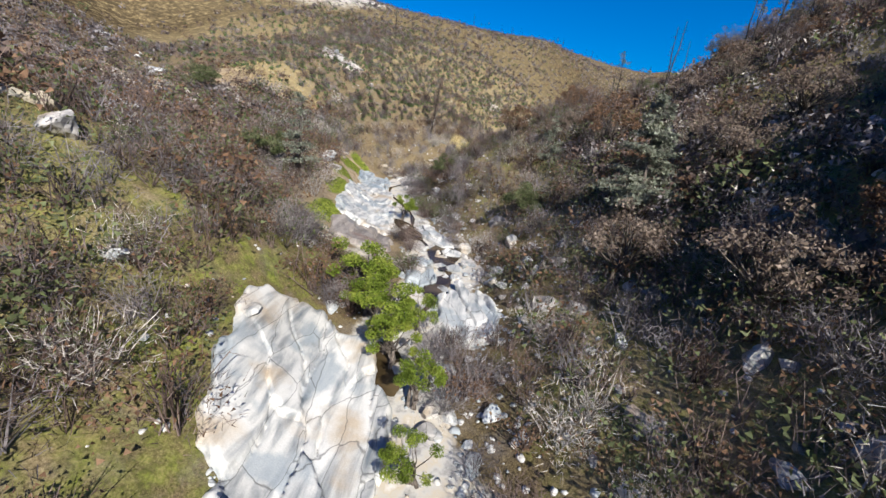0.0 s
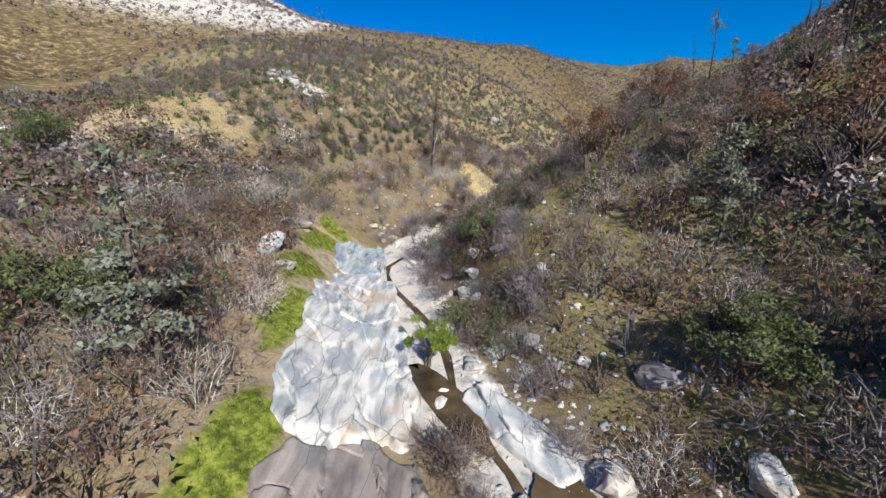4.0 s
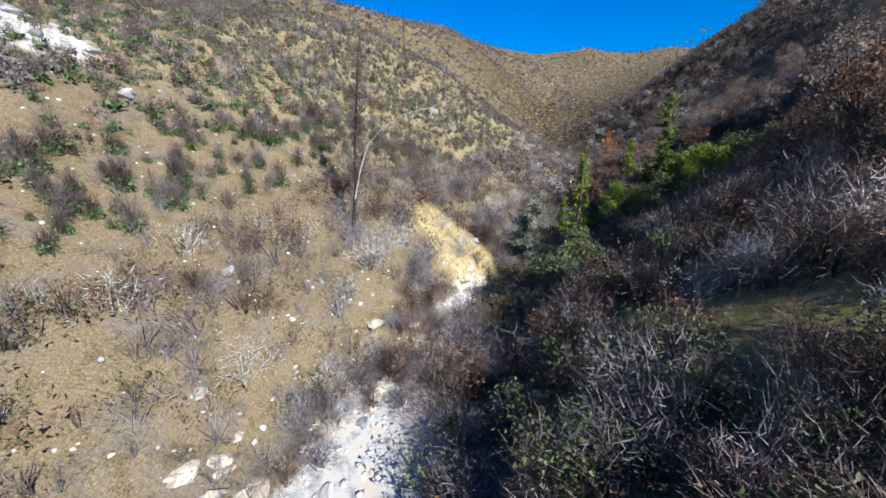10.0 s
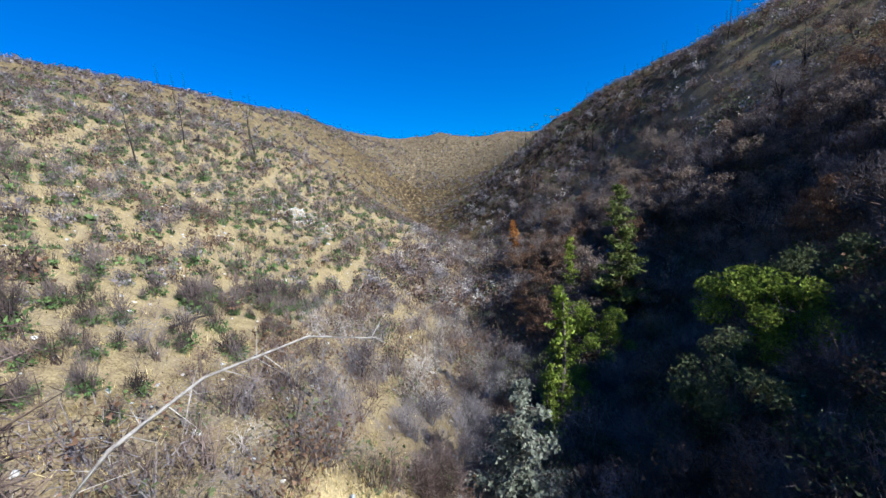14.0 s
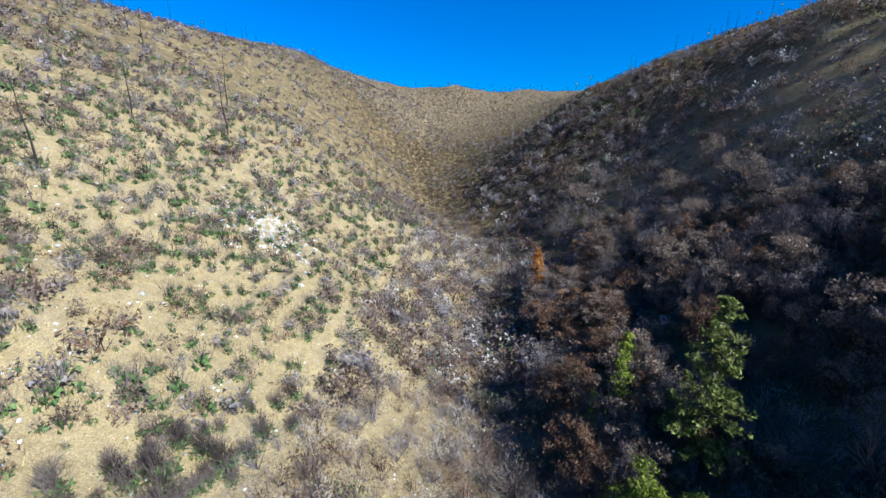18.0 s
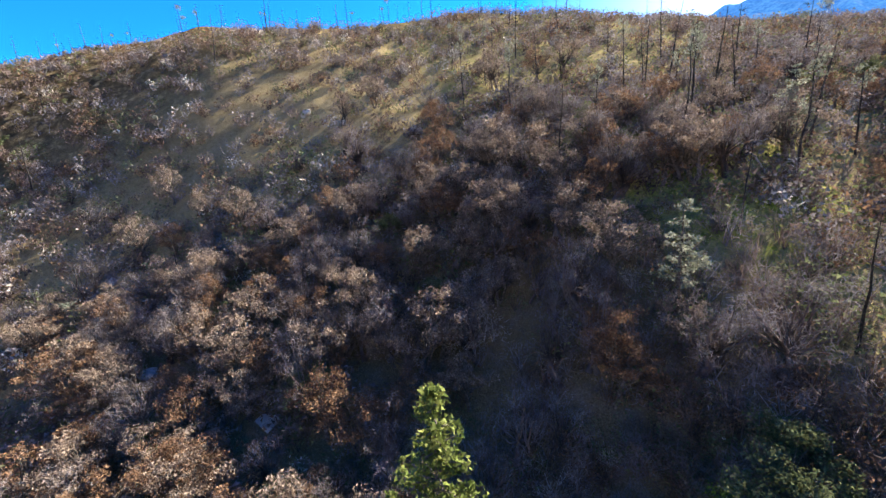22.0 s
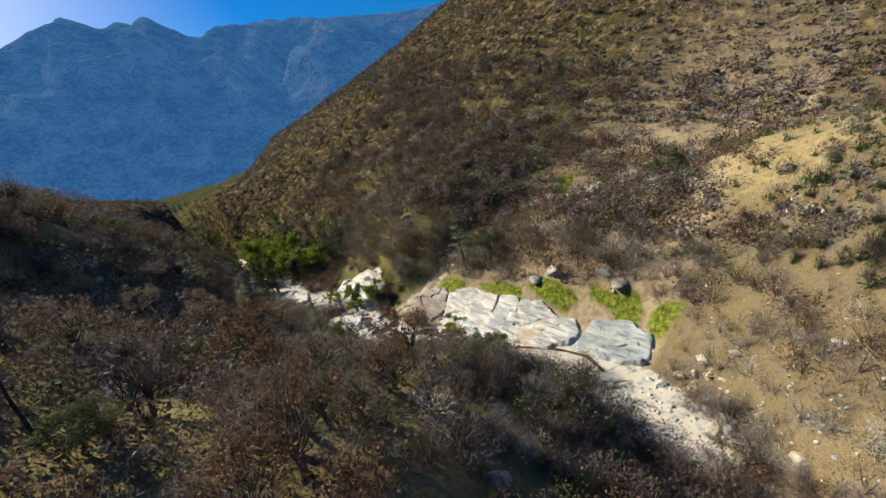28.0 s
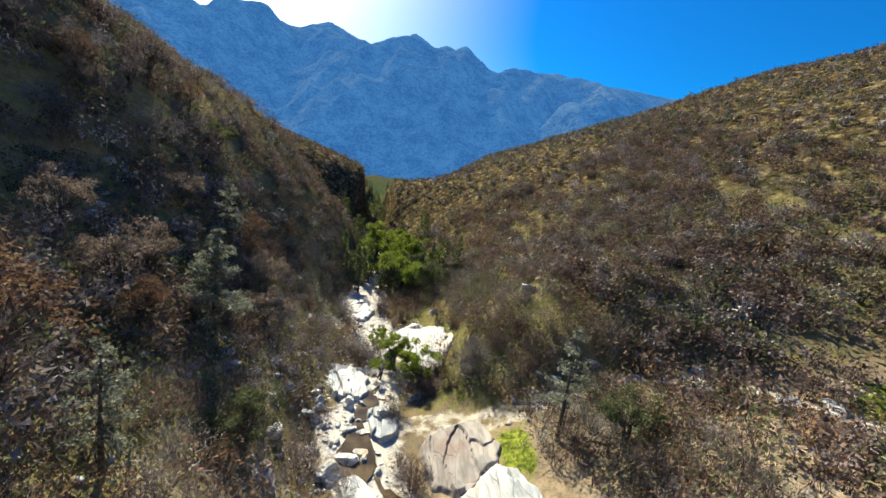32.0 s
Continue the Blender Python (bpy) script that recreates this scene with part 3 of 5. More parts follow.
def mesh_of(name, verts, faces, mat, smooth=False):
    me = bpy.data.meshes.new(name)
    verts, faces = np.asarray(verts, np.float32), np.asarray(faces, np.int32)
    k = faces.shape[1]
    me.vertices.add(len(verts))
    me.vertices.foreach_set("co", verts.ravel())
    me.loops.add(faces.size)
    me.loops.foreach_set("vertex_index", faces.ravel())
    me.polygons.add(len(faces))
    me.polygons.foreach_set("loop_start", np.arange(0, faces.size, k, dtype=np.int32))
    if smooth:
        me.polygons.foreach_set("use_smooth", np.ones(len(faces), bool))
    me.materials.append(mat)
    me.update(calc_edges=True)
    return me


ground_mesh = mesh_of("ground", verts, quads, HILLSIDE, smooth=True)
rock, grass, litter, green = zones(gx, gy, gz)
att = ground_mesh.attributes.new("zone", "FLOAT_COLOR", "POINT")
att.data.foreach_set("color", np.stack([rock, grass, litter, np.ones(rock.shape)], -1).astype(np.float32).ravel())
att = ground_mesh.attributes.new("moss", "FLOAT", "POINT")
att.data.foreach_set("value", green.astype(np.float32).ravel())
away = np.hypot(gx - 20, gy - 90)
cover = np.maximum(0.9 * ramp(away, 75, 130), 0.45 * ramp(-gx, 12, 30) * ramp(56 - gy, 0, 20)) * (1 - 0.35 * ramp(gy, 110, 200) * ramp(90 - gx, 0, 60))
att = ground_mesh.attributes.new("scrub", "FLOAT", "POINT")
att.data.foreach_set("value", cover.astype(np.float32).ravel())
att = ground_mesh.attributes.new("woods", "FLOAT", "POINT")
att.data.foreach_set("value", np.maximum(0.95 * ramp(-gy, 50, 160) * (1 - 0.9 * ramp(gz, -26, -10)), 0.7 * ramp(-gy, 230, 330)).astype(np.float32).ravel())
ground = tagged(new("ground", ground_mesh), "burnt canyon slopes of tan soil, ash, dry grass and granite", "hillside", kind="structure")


# ---- distant range: a backdrop far down the valley, its blue haze painted on as a glow ----
def backdrop_material():
    m = bpy.data.materials.new("distant_forest_haze")
    m.use_nodes = True
    n, l = m.node_tree.nodes, m.node_tree.links
    b = n["Principled BSDF"]
    where = n.new("ShaderNodeNewGeometry").outputs["Position"]
    stand_of, tree = n.new("ShaderNodeTexNoise"), n.new("ShaderNodeTexVoronoi")
    stand_of.inputs["Scale"].default_value, stand_of.inputs["Detail"].default_value, stand_of.inputs["Roughness"].default_value = 0.012, 12, 0.8
    tree.inputs["Scale"].default_value = 0.10
    l.new(where, stand_of.inputs["Vector"])
    l.new(where, tree.inputs["Vector"])
    both = n.new("ShaderNodeMath")
    both.operation, both.inputs[1].default_value = "MULTIPLY_ADD", -0.22
    l.new(tree.outputs["Distance"], both.inputs[0])
    l.new(stand_of.outputs["Fac"], both.inputs[2])
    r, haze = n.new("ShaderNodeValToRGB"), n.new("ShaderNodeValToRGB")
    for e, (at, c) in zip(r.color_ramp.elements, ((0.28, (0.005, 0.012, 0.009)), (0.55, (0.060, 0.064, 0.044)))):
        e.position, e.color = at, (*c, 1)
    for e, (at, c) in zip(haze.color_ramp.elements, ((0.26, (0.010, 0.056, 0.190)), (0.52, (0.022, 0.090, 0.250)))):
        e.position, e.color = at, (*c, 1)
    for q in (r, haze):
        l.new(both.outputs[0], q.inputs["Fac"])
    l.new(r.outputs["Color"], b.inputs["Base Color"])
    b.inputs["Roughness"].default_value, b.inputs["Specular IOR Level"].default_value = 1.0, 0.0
    # blue glow over the forest colour takes the place of hazy air
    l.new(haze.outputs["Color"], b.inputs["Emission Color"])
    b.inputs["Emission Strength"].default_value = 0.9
    return m


def range_top(az):
    """Angle of the skyline, in degrees, by compass bearing."""
    return np.interp(az, [95, 110, 125, 141, 147, 153, 158, 163, 166.5, 170, 173, 177, 183, 188, 190, 197, 206, 214, 225, 255],
                     [3, 6, 9, 11.6, 12.2, 13.6, 14.2, 14.6, 16.2, 15.0, 14.6, 15.2, 15.9, 14.4, 14.0, 14.8, 13.8, 12.8, 11, 6])


az = np.radians(np.linspace(95, 255, 340))
rad = np.linspace(1150, 2900, 130)
ra, rr = np.meshgrid(az, rad)
bx, by = rr * np.sin(ra), 80 + rr * np.cos(ra)
climb = np.clip((rr - 1150) / 1500, 0, 1)
crest = np.tan(np.radians(range_top(np.degrees(ra)) + 0.35 * fbm(np.degrees(ra), 0 * ra, 14, 4, 71))) * 2650
spur = 1 - np.abs(fbm(np.degrees(ra) + 5 * fbm(bx, by, 500, 2, 9), rr / 90, 11, 3, 41)) * 2.0
bz = -60 + (crest + 60) * (climb ** 1.15 + 0.15 * np.sin(climb * math.pi) * spur)
bz = bz - ramp(rr, 2660, 2900) * 400 + (150 * (1 - 2 * np.abs(fbm(bx, by, 620, 2, 88))) + 40 * (1 - 2 * np.abs(fbm(bx, by, 190, 2, 87))) + 10 * fbm(bx, by, 80, 2, 89)) * np.sin(np.clip(climb, 0, 1) * math.pi)
n2, m2 = ra.shape[1], ra.shape[0]
ii = (np.arange(m2 - 1)[:, None] * n2 + np.arange(n2 - 1)[None, :]).ravel()
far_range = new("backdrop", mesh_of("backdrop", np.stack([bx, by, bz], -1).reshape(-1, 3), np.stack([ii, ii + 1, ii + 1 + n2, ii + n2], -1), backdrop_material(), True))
tagged(far_range, "forested mountain range across the far valley, blue with painted haze", "mountains", kind="structure")


# ---- small tools ----
class Soup:
    """Triangles gathered for one mesh."""

    def __init__(self):
        self.v, self.f = [], []

    def tri(self, a, b, c):
        k = len(self.v)
        self.v += [a, b, c]
        self.f.append((k, k + 1, k + 2))

    def tube(self, a, b, ra, rb, sides=5):
        a, b = np.asarray(a, float), np.asarray(b, float)
        w = b - a
        w = w / (np.linalg.norm(w) + 1e-9)
        u = np.cross(w, (0.31, 0.87, 0.2) if abs(w[2]) > 0.8 else (0, 0, 1))
        u = u / np.linalg.norm(u)
        v = np.cross(w, u)
        k = len(self.v)
        for q, r in ((a, ra), (b, rb)):
            self.v += [tuple(q + r * (math.cos(t) * u + math.sin(t) * v)) for t in (2 * math.pi * i / sides for i in range(sides))]
        for i in range(sides):
            j = (i + 1) % sides
            self.f += [(k + i, k + j, k + sides + j), (k + i, k + sides + j, k + sides + i)]

    def limb(self, pts, r0, r1, sides=5):
        """One tapering skin along a bent line."""
        n = len(pts) - 1
        first = len(self.v)
        for i, q in enumerate(pts):
            w = np.asarray(pts[min(n, i + 1)], float) - np.asarray(pts[max(0, i - 1)], float)
            w = w / (np.linalg.norm(w) + 1e-9)
            u = np.cross(w, (0.31, 0.87, 0.2) if abs(w[2]) > 0.8 else (0, 0, 1))
            u = u / np.linalg.norm(u)
            v = np.cross(w, u)
            r = r0 + (r1 - r0) * i / n
            self.v += [tuple(np.asarray(q) + r * (math.cos(t) * u + math.sin(t) * v)) for t in (2 * math.pi * k / sides for k in range(sides))]
            for k in range(sides if i else 0):
                c, j = first + (i - 1) * sides, (k + 1) % sides
                self.f += [(c + k, c + j, c + sides + j), (c + k, c + sides + j, c + sides + k)]

    def blade(self, a, way, size, width, rng):
        """A twig or grass blade: one slim triangle."""
        side = np.cross(way, rng.normal(size=3))
        side = side / (np.linalg.norm(side) + 1e-9) * width / 2
        a = np.asarray(a)
        self.tri(tuple(a - side), tuple(a + side), tuple(a + np.asarray(way) * size))

    def leaf(self, at, size, rng):
        a, b = rng.normal(size=3), rng.normal(size=3)
        a = a / np.linalg.norm(a) * size
        b = b / np.linalg.norm(b) * size * 0.7
        at = np.asarray(at)
        self.tri(tuple(at - a * 0.5 - b * 0.4), tuple(at + a * 0.6), tuple(at + b))

    def mesh(self, name, mat, smooth=False):
        return mesh_of(name, self.v, self.f, mat, smooth)


def clump(soup, centre, radius, count, size, rng, squash=0.8):
    for _ in range(count):
        d = rng.normal(size=3)
        d = d / np.linalg.norm(d) * radius * rng.random() ** 0.4
        soup.leaf(np.asarray(centre) + d * (1, 1, squash), size * rng.uniform(0.6, 1.4), rng)


def part(name, me, parent, label="", kind=""):
    ob = new(name, me)
    ob.parent = parent
    return tagged(ob, label, kind=kind) if kind else tagged(ob, label)


# ---- plants: one maker for each kind, with a few shapes of each ----
def spray(soup, count, tall, wide, length, width, up, rng, low=0.1, fleck=0.0):
    """Fine twigs over a rounded, uneven dome, pointing up and outwards."""
    lumps = [(rng.uniform(0, 2 * math.pi), rng.random() ** 0.5 * wide * 0.62, rng.uniform(0.55, 1.0)) for _ in range(7)]
    for _ in range(count):
        t, q, h = lumps[int(rng.integers(0, 7))]
        c = np.array([math.cos(t) * q, math.sin(t) * q, tall * h * 0.5 * (1.1 - 0.35 * q / wide)])
        d = rng.normal(size=3)
        d = d / np.linalg.norm(d) * rng.random() ** 0.35
        at = c + d * (wide * 0.5, wide * 0.5, tall * h * 0.45)
        at[2] = max(at[2], low * tall)
        if fleck and rng.random() < 0.7:
            soup.leaf(at, fleck * rng.uniform(0.6, 1.4), rng)
            continue
        way = np.array([at[0] / wide, at[1] / wide, up]) * 0.5 + d * 0.4 + rng.normal(size=3) * 0.55
        soup.blade(at, way / np.linalg.norm(way), length * rng.uniform(0.6, 1.4), width, rng)


def shrub_meshes(seed, twig, leaf=None, tall=1.6, wide=1.0, stems=13, twigs=11, leaves=0, up=0.7):
    rng = np.random.default_rng(seed)
    wood, fine = Soup(), Soup()
    for _ in range(stems):
        t, lean = rng.uniform(0, 2 * math.pi), rng.uniform(0.1, 1.0)
        tip = np.array([math.cos(t) * lean * wide * 0.9, math.sin(t) * lean * wide * 0.9, tall * rng.uniform(0.6, 1.0) * (1 - 0.35 * lean)])
        mid = tip * (0.45, 0.45, 0.55) + rng.normal(size=3) * 0.07
        base = rng.normal(size=3) * (0.1, 0.1, 0)
        wood.limb([base - (0, 0, 0.15), mid, tip], 0.020, 0.007, 3)
        for _ in range(4):
            s = rng.uniform(0.3, 1.0)
            at = (base + (mid - base) * s * 2) if s < 0.5 else (mid + (tip - mid) * (s * 2 - 1))
            way = (tip - base) / np.linalg.norm(tip - base) * up + rng.normal(size=3) * 0.5
            fine.blade(at, way / np.linalg.norm(way), rng.uniform(0.3, 0.6) * tall * 0.5, 0.018, rng)
    spray(fine, twigs * (62 if not leaves else 20), tall, wide, 0.25, 0.015, up, rng)
    foliage = None
    if leaf and leaves:
        crown = Soup()
        spray_at = [(rng.uniform(0, 2 * math.pi), rng.random() ** 0.5 * wide * 0.65, rng.uniform(0.45, 0.9)) for _ in range(9)]
        for k in range(leaves):
            t, q, h = spray_at[k % 9]
            d = rng.normal(size=3)
            d = d / np.linalg.norm(d) * rng.random() ** 0.4 * wide * 0.42
            crown.leaf((math.cos(t) * q + d[0], math.sin(t) * q + d[1], max(0.05, tall * h * (1 - 0.3 * q / wide) + d[2] * 0.9)), rng.uniform(0.05, 0.10), rng)
        foliage = crown.mesh("foliage", leaf)
    return wood.mesh("stems", twig), fine.mesh("twigs", twig), foliage


def light_shrub(seed, twig, leaf=None, tall=1.6, wide=1.0, stems=13, twigs=11, leaves=0, up=0.7, fleck=0.0):
    """The same kind of bush with fewer twigs; fleck: the size of the tufts that fill it where it stands far off."""
    rng = np.random.default_rng(seed + 7000)
    fine = Soup()
    spray(fine, (120 if fleck else 60 if up > 1 else 200) if not leaves else 40, tall, wide, 0.27, 0.020, up, rng, 0.03, fleck)
    for _ in range(9):
        t, lean = rng.uniform(0, 2 * math.pi), rng.uniform(0.1, 0.9)
        way = np.array([math.cos(t) * lean, math.sin(t) * lean, up + 0.4])
        fine.blade(rng.normal(size=3) * (0.1, 0.1, 0), way / np.linalg.norm(way), tall * rng.uniform(0.6, 0.95), 0.045, rng)
    crown = None
    if leaves:
        crown = Soup()
        for _ in range(72 if fleck else 130):
            t, r = rng.uniform(0, 2 * math.pi), rng.random() ** 0.5 * wide
            crown.leaf((math.cos(t) * r, math.sin(t) * r, tall * rng.uniform(0.15, 1.0) * (1 - 0.5 * (r / wide) ** 2)), rng.uniform(0.08, 0.15) * (1.5 if fleck else 1), rng)
        crown = crown.mesh("foliage", leaf)
    return fine.mesh("brushwood", twig), crown


LIGHT, MASS = {}, {}
SHRUBS = {}


def shrub_kind(name, label, twig, leaf=None, shapes=3, **shape):
    LIGHT[name] = [light_shrub(len(SHRUBS) * 50 + k + 1, twig, leaf, **shape) for k in range(shapes)]
    MASS[name] = [light_shrub(len(SHRUBS) * 50 + k + 1, twig, leaf, fleck=0.17, **shape) for k in range(shapes)]
    SHRUBS[name] = (label, [shrub_meshes(len(SHRUBS) * 50 + k + 1, twig, leaf, **shape) for k in range(shapes)])


shrub_kind("grey_shrub", "leafless grey burnt shrub with a haze of fine twigs", TWIG_GREY, wide=1.15, tall=1.7, twigs=15)
shrub_kind("brown_shrub", "brown scorched shrub with bare twigs", TWIG_BROWN, wide=1.1, tall=1.6, twigs=15)
shrub_kind("rusty_shrub", "dead shrub still holding rust-brown leaves", TWIG_BROWN, LEAF_RUST, wide=1.15, tall=1.6, leaves=260)
shrub_kind("olive_shrub", "dusty olive-green evergreen shrub", TWIG_DARK, LEAF_OLIVE, wide=1.1, tall=1.5, leaves=420, twigs=5)
shrub_kind("sprouting_shrub", "burnt upright stems with green sprouts at the base", TWIG_DARK, LEAF_SPROUT, wide=0.6, tall=1.7, stems=16, twigs=6, leaves=0, up=1.4)
shrub_kind("bleached_shrub", "bleached dead shrub of pale bent branches", BLEACHED, wide=1.2, tall=1.5, stems=10, twigs=9)
shrub_kind("green_bush", "leafy bright green bush by the creek", TWIG_BROWN, LEAF_GREEN, wide=1.1, tall=1.8, leaves=900, twigs=3)
# the sprouts sit low round the burnt stems
for k, (a, b, _) in enumerate(SHRUBS["sprouting_shrub"][1]):
    r = np.random.default_rng(900 + k)
    low = Soup()
    for _ in range(170):
        t, d = r.uniform(0, 2 * math.pi), r.random() * 0.55
        low.leaf((math.cos(t) * d, math.sin(t) * d, r.uniform(0.02, 0.55)), r.uniform(0.08, 0.17), r)
    SHRUBS["sprouting_shrub"][1][k] = (a, b, low.mesh("sprouts", LEAF_SPROUT))
    low = Soup()
    for _ in range(22):
        t, d = r.uniform(0, 2 * math.pi), r.random() * 0.5
        low.leaf((math.cos(t) * d, math.sin(t) * d, r.uniform(0.05, 0.5)), r.uniform(0.2, 0.34), r)
    LIGHT["sprouting_shrub"][k] = (LIGHT["sprouting_shrub"][k][0], low.mesh("sprouts", LEAF_SPROUT))


def add_shrub(kind, x, y, z, size, turn, shape):
    label, shapes = SHRUBS[kind]
    stems, twigs, foliage = shapes[shape % len(shapes)]
    ob = new(kind, stems)
    part("brushwood", twigs, ob, kind="stuff")
    if foliage:
        part("foliage", foliage, ob, kind="stuff")
    ob.matrix_basis = pose(x, y, z - 0.05 * size, 0, 0, turn) @ Matrix.Scale(size, 4)
    return tagged(ob, label, "shrub", kind + " on the slopes")


def joined(name, pieces, label, category, mat_of=None):
    """Many far plants of one kind in one mesh. pieces: rows of (mesh, x, y, z, turn, size)."""
    by_mat = {}
    cache = {}
    for me, x, y, z, turn, size in pieces:
        if me.name not in cache:
            v = np.empty(len(me.vertices) * 3, np.float32)
            me.vertices.foreach_get("co", v)
            f = np.empty(len(me.polygons) * 3, np.int32)
            me.loops.foreach_get("vertex_index", f)
            cache[me.name] = (v.reshape(-1, 3), f.reshape(-1, 3), me.materials[0])
        v, f, mat = cache[me.name]
        c, s = math.cos(turn), math.sin(turn)
        w = np.stack([(v[:, 0] * c - v[:, 1] * s) * size + x, (v[:, 0] * s + v[:, 1] * c) * size + y, v[:, 2] * size + z], -1)
        by_mat.setdefault(mat, []).append((w, f))
    root = None
    for mat, rows in by_mat.items():
        sizes = np.cumsum([0] + [len(w) for w, _ in rows[:-1]])
        me = mesh_of(name, np.concatenate([w for w, _ in rows]), np.concatenate([f + k for (_, f), k in zip(rows, sizes)]), mat)
        ob = new(name if root is None else "foliage", me)
        if root is None:
            root = tagged(ob, label, category, kind="stuff")
        else:
            ob.parent = root
            ob["kind"] = "stuff"
    return root


def path_distance(x, y):
    best = 1e9
    for a, b in zip(WAY, WAY[1:]):
        dx, dy = b[0] - a[0], b[1] - a[1]
        s = min(1, max(0, ((x - a[0]) * dx + (y - a[1]) * dy) / (dx * dx + dy * dy + 1e-9)))
        best = min(best, math.hypot(x - a[0] - s * dx, y - a[1] - s * dy))
    return best


WAY = [(2, 18), (-4, 46), (-5, 72), (-2, 92), (8, 108), (20, 116), (26, 108), (13, 97), (0, 78)]

# ---- scatter the shrubs by the lie of the land ----
rng = np.random.default_rng(5)
N = 30000
px, py = np.concatenate([rng.uniform(-75, 125, 24000), rng.uniform(-45, 40, 6000)]), np.concatenate([rng.uniform(-40, 215, 24000), rng.uniform(92, 190, 6000)])
pz = heights(px, py)
cd, _ = line_distance(CREEK, px, py)
td, _ = line_distance(TRIBUTARY, px, py)
rock, grass, litter, green = zones(px, py, pz)
side = px - np.interp(py, [c[1] for c in CREEK], [c[0] for c in CREEK])
thick = np.clip(0.5 + 0.9 * fbm(px, py, 14, 3, 51), 0.05, 1)
near_things = {}
slab_off = line_distance(SLAB_LINE, px, py)[0]
KEEP = {"grey_shrub": 290, "brown_shrub": 290, "rusty_shrub": 190, "olive_shrub": 150, "sprouting_shrub": 240, "bleached_shrub": 70, "green_bush": 30}
for k in range(N):
    x, y, z = float(px[k]), float(py[k]), float(pz[k])
    sunny = side[k] < 0 and y > 84
    if rock[k] > 0.85 or td[k] < 0.8 or green[k] > 0.6 or slab_off[k] < 4.6 or on_sheet(x, y):
        continue
    dense = (0.62 if cd[k] < 16 else 0.85) if sunny else min(1, thick[k] * 0.8 + (0.45 if side[k] < 0 else 0.36))
    if 20 < y < 48 and 1 < side[k] < 6:
        dense *= 0.6
    if x > 75 or x < -55 or y > 180 or y < -5:
        dense *= 0.6
    if rock[k] > 0.6:
        dense *= 0.35
    if grass[k] > 0.6:
        dense *= 0.25
    if rng.random() > dense:
        continue
    u = rng.random()
    if sunny and cd[k] > 14:
        kind = "sprouting_shrub" if u < 0.74 else "brown_shrub" if u < 0.84 else "grey_shrub" if u < 0.94 else "rusty_shrub"
        size = rng.uniform(0.35, 1.0) + 0.8 * rng.random() ** 3
    elif sunny:
        kind = "brown_shrub" if u < 0.35 else "grey_shrub" if u < 0.75 else "rusty_shrub" if u < 0.87 else "bleached_shrub" if u < 0.95 else "olive_shrub"
        size = rng.uniform(0.8, 1.75)
    elif side[k] < 0 and y < 66:
        kind = "brown_shrub" if u < 0.40 else "grey_shrub" if u < 0.56 else "rusty_shrub" if u < 0.84 else "olive_shrub" if u < 0.98 else "bleached_shrub"
        size = rng.uniform(0.9, 2.0) + 0.8 * rng.random() ** 3
    else:
        kind = "brown_shrub" if u < 0.34 else "grey_shrub" if u < 0.62 else "rusty_shrub" if u < 0.78 else "olive_shrub" if u < 0.96 else "bleached_shrub"
        size = rng.uniform(0.85, 1.9) + 0.6 * rng.random() ** 3
    d = path_distance(x, y)
    row = (x, y, z, size, rng.uniform(0, 360), int(rng.integers(0, 3)), d)
    near_things.setdefault(kind, []).append(row)
BANKS = [(-19, 56, 4.5, 9, 110), (-23, 72, 4, 8, 60), (-22, 88, 4, 7, 50), (-11, 41, 4, 5, 40), (2, 79, 3, 7, 45), (-31, 70, 6, 12, 90), (-13, 35, 4, 5, 40), (22, 34, 8, 10, 70), (-24, 22, 6, 8, 45), (24, 20, 9, 9, 110), (-36, 22, 14, 24, 260), (-48, -12, 16, 24, 160), (-14, 20, 6, 10, 130), (-12, 3, 8, 12, 130), (17, 30, 8, 16, 170), (18, 60, 9, 20, 220), (40, 125, 14, 16, 60)]
for bx0, by0, rx, ry, count in BANKS:
    a, q = rng.uniform(0, 2 * math.pi, count), np.sqrt(rng.random(count))
    tx, ty = bx0 + np.cos(a) * q * rx, by0 + np.sin(a) * q * ry
    tz = heights(tx, ty)
    bare, _, _, mossy = zones(tx, ty, tz)
    off = line_distance(SLAB_LINE, tx, ty)[0]
    for k in range(count):
        x, y = float(tx[k]), float(ty[k])
        if bare[k] > 0.8 or mossy[k] > 0.6 or off[k] < 4.6 or on_sheet(x, y):
            continue
        u = rng.random()
        kind = "olive_shrub" if u < 0.26 else "grey_shrub" if u < 0.56 else "brown_shrub" if u < 0.80 else "rusty_shrub" if u < 0.92 else "bleached_shrub"
        near_things.setdefault(kind, []).append((x, y, float(tz[k]), rng.uniform(1.0, 2.1), rng.uniform(0, 360), int(rng.integers(0, 3)), path_distance(x, y)))
for kind, rows in near_things.items():
    rows.sort(key=lambda r: r[6])
    for x, y, z, size, turn, shape, d in rows[:KEEP[kind]]:
        add_shrub(kind, x, y, z, size, turn, shape)
    label, shapes = SHRUBS[kind]
    rest = []
    for x, y, z, size, turn, shape, d in rows[KEEP[kind]:]:
        for me in (LIGHT if d < 20 or kind == "sprouting_shrub" else MASS)[kind][shape]:
            if me:
                rest.append((me, x, y, z - 0.05, radians(turn), size))
    if rest:
        joined(kind + "_thicket", rest, label + ", many together over the slopes", "shrubs")


# far slopes: rougher plants, scattered wide
def puff(seed, mat, n=20, tall=1.6, wide=1.3, width=0.12):
    s = Soup()
    spray(s, n, tall, wide, 0.75, width, 0.8, np.random.default_rng(seed), 0.0, 0.5)
    return s.mesh("puff", mat)


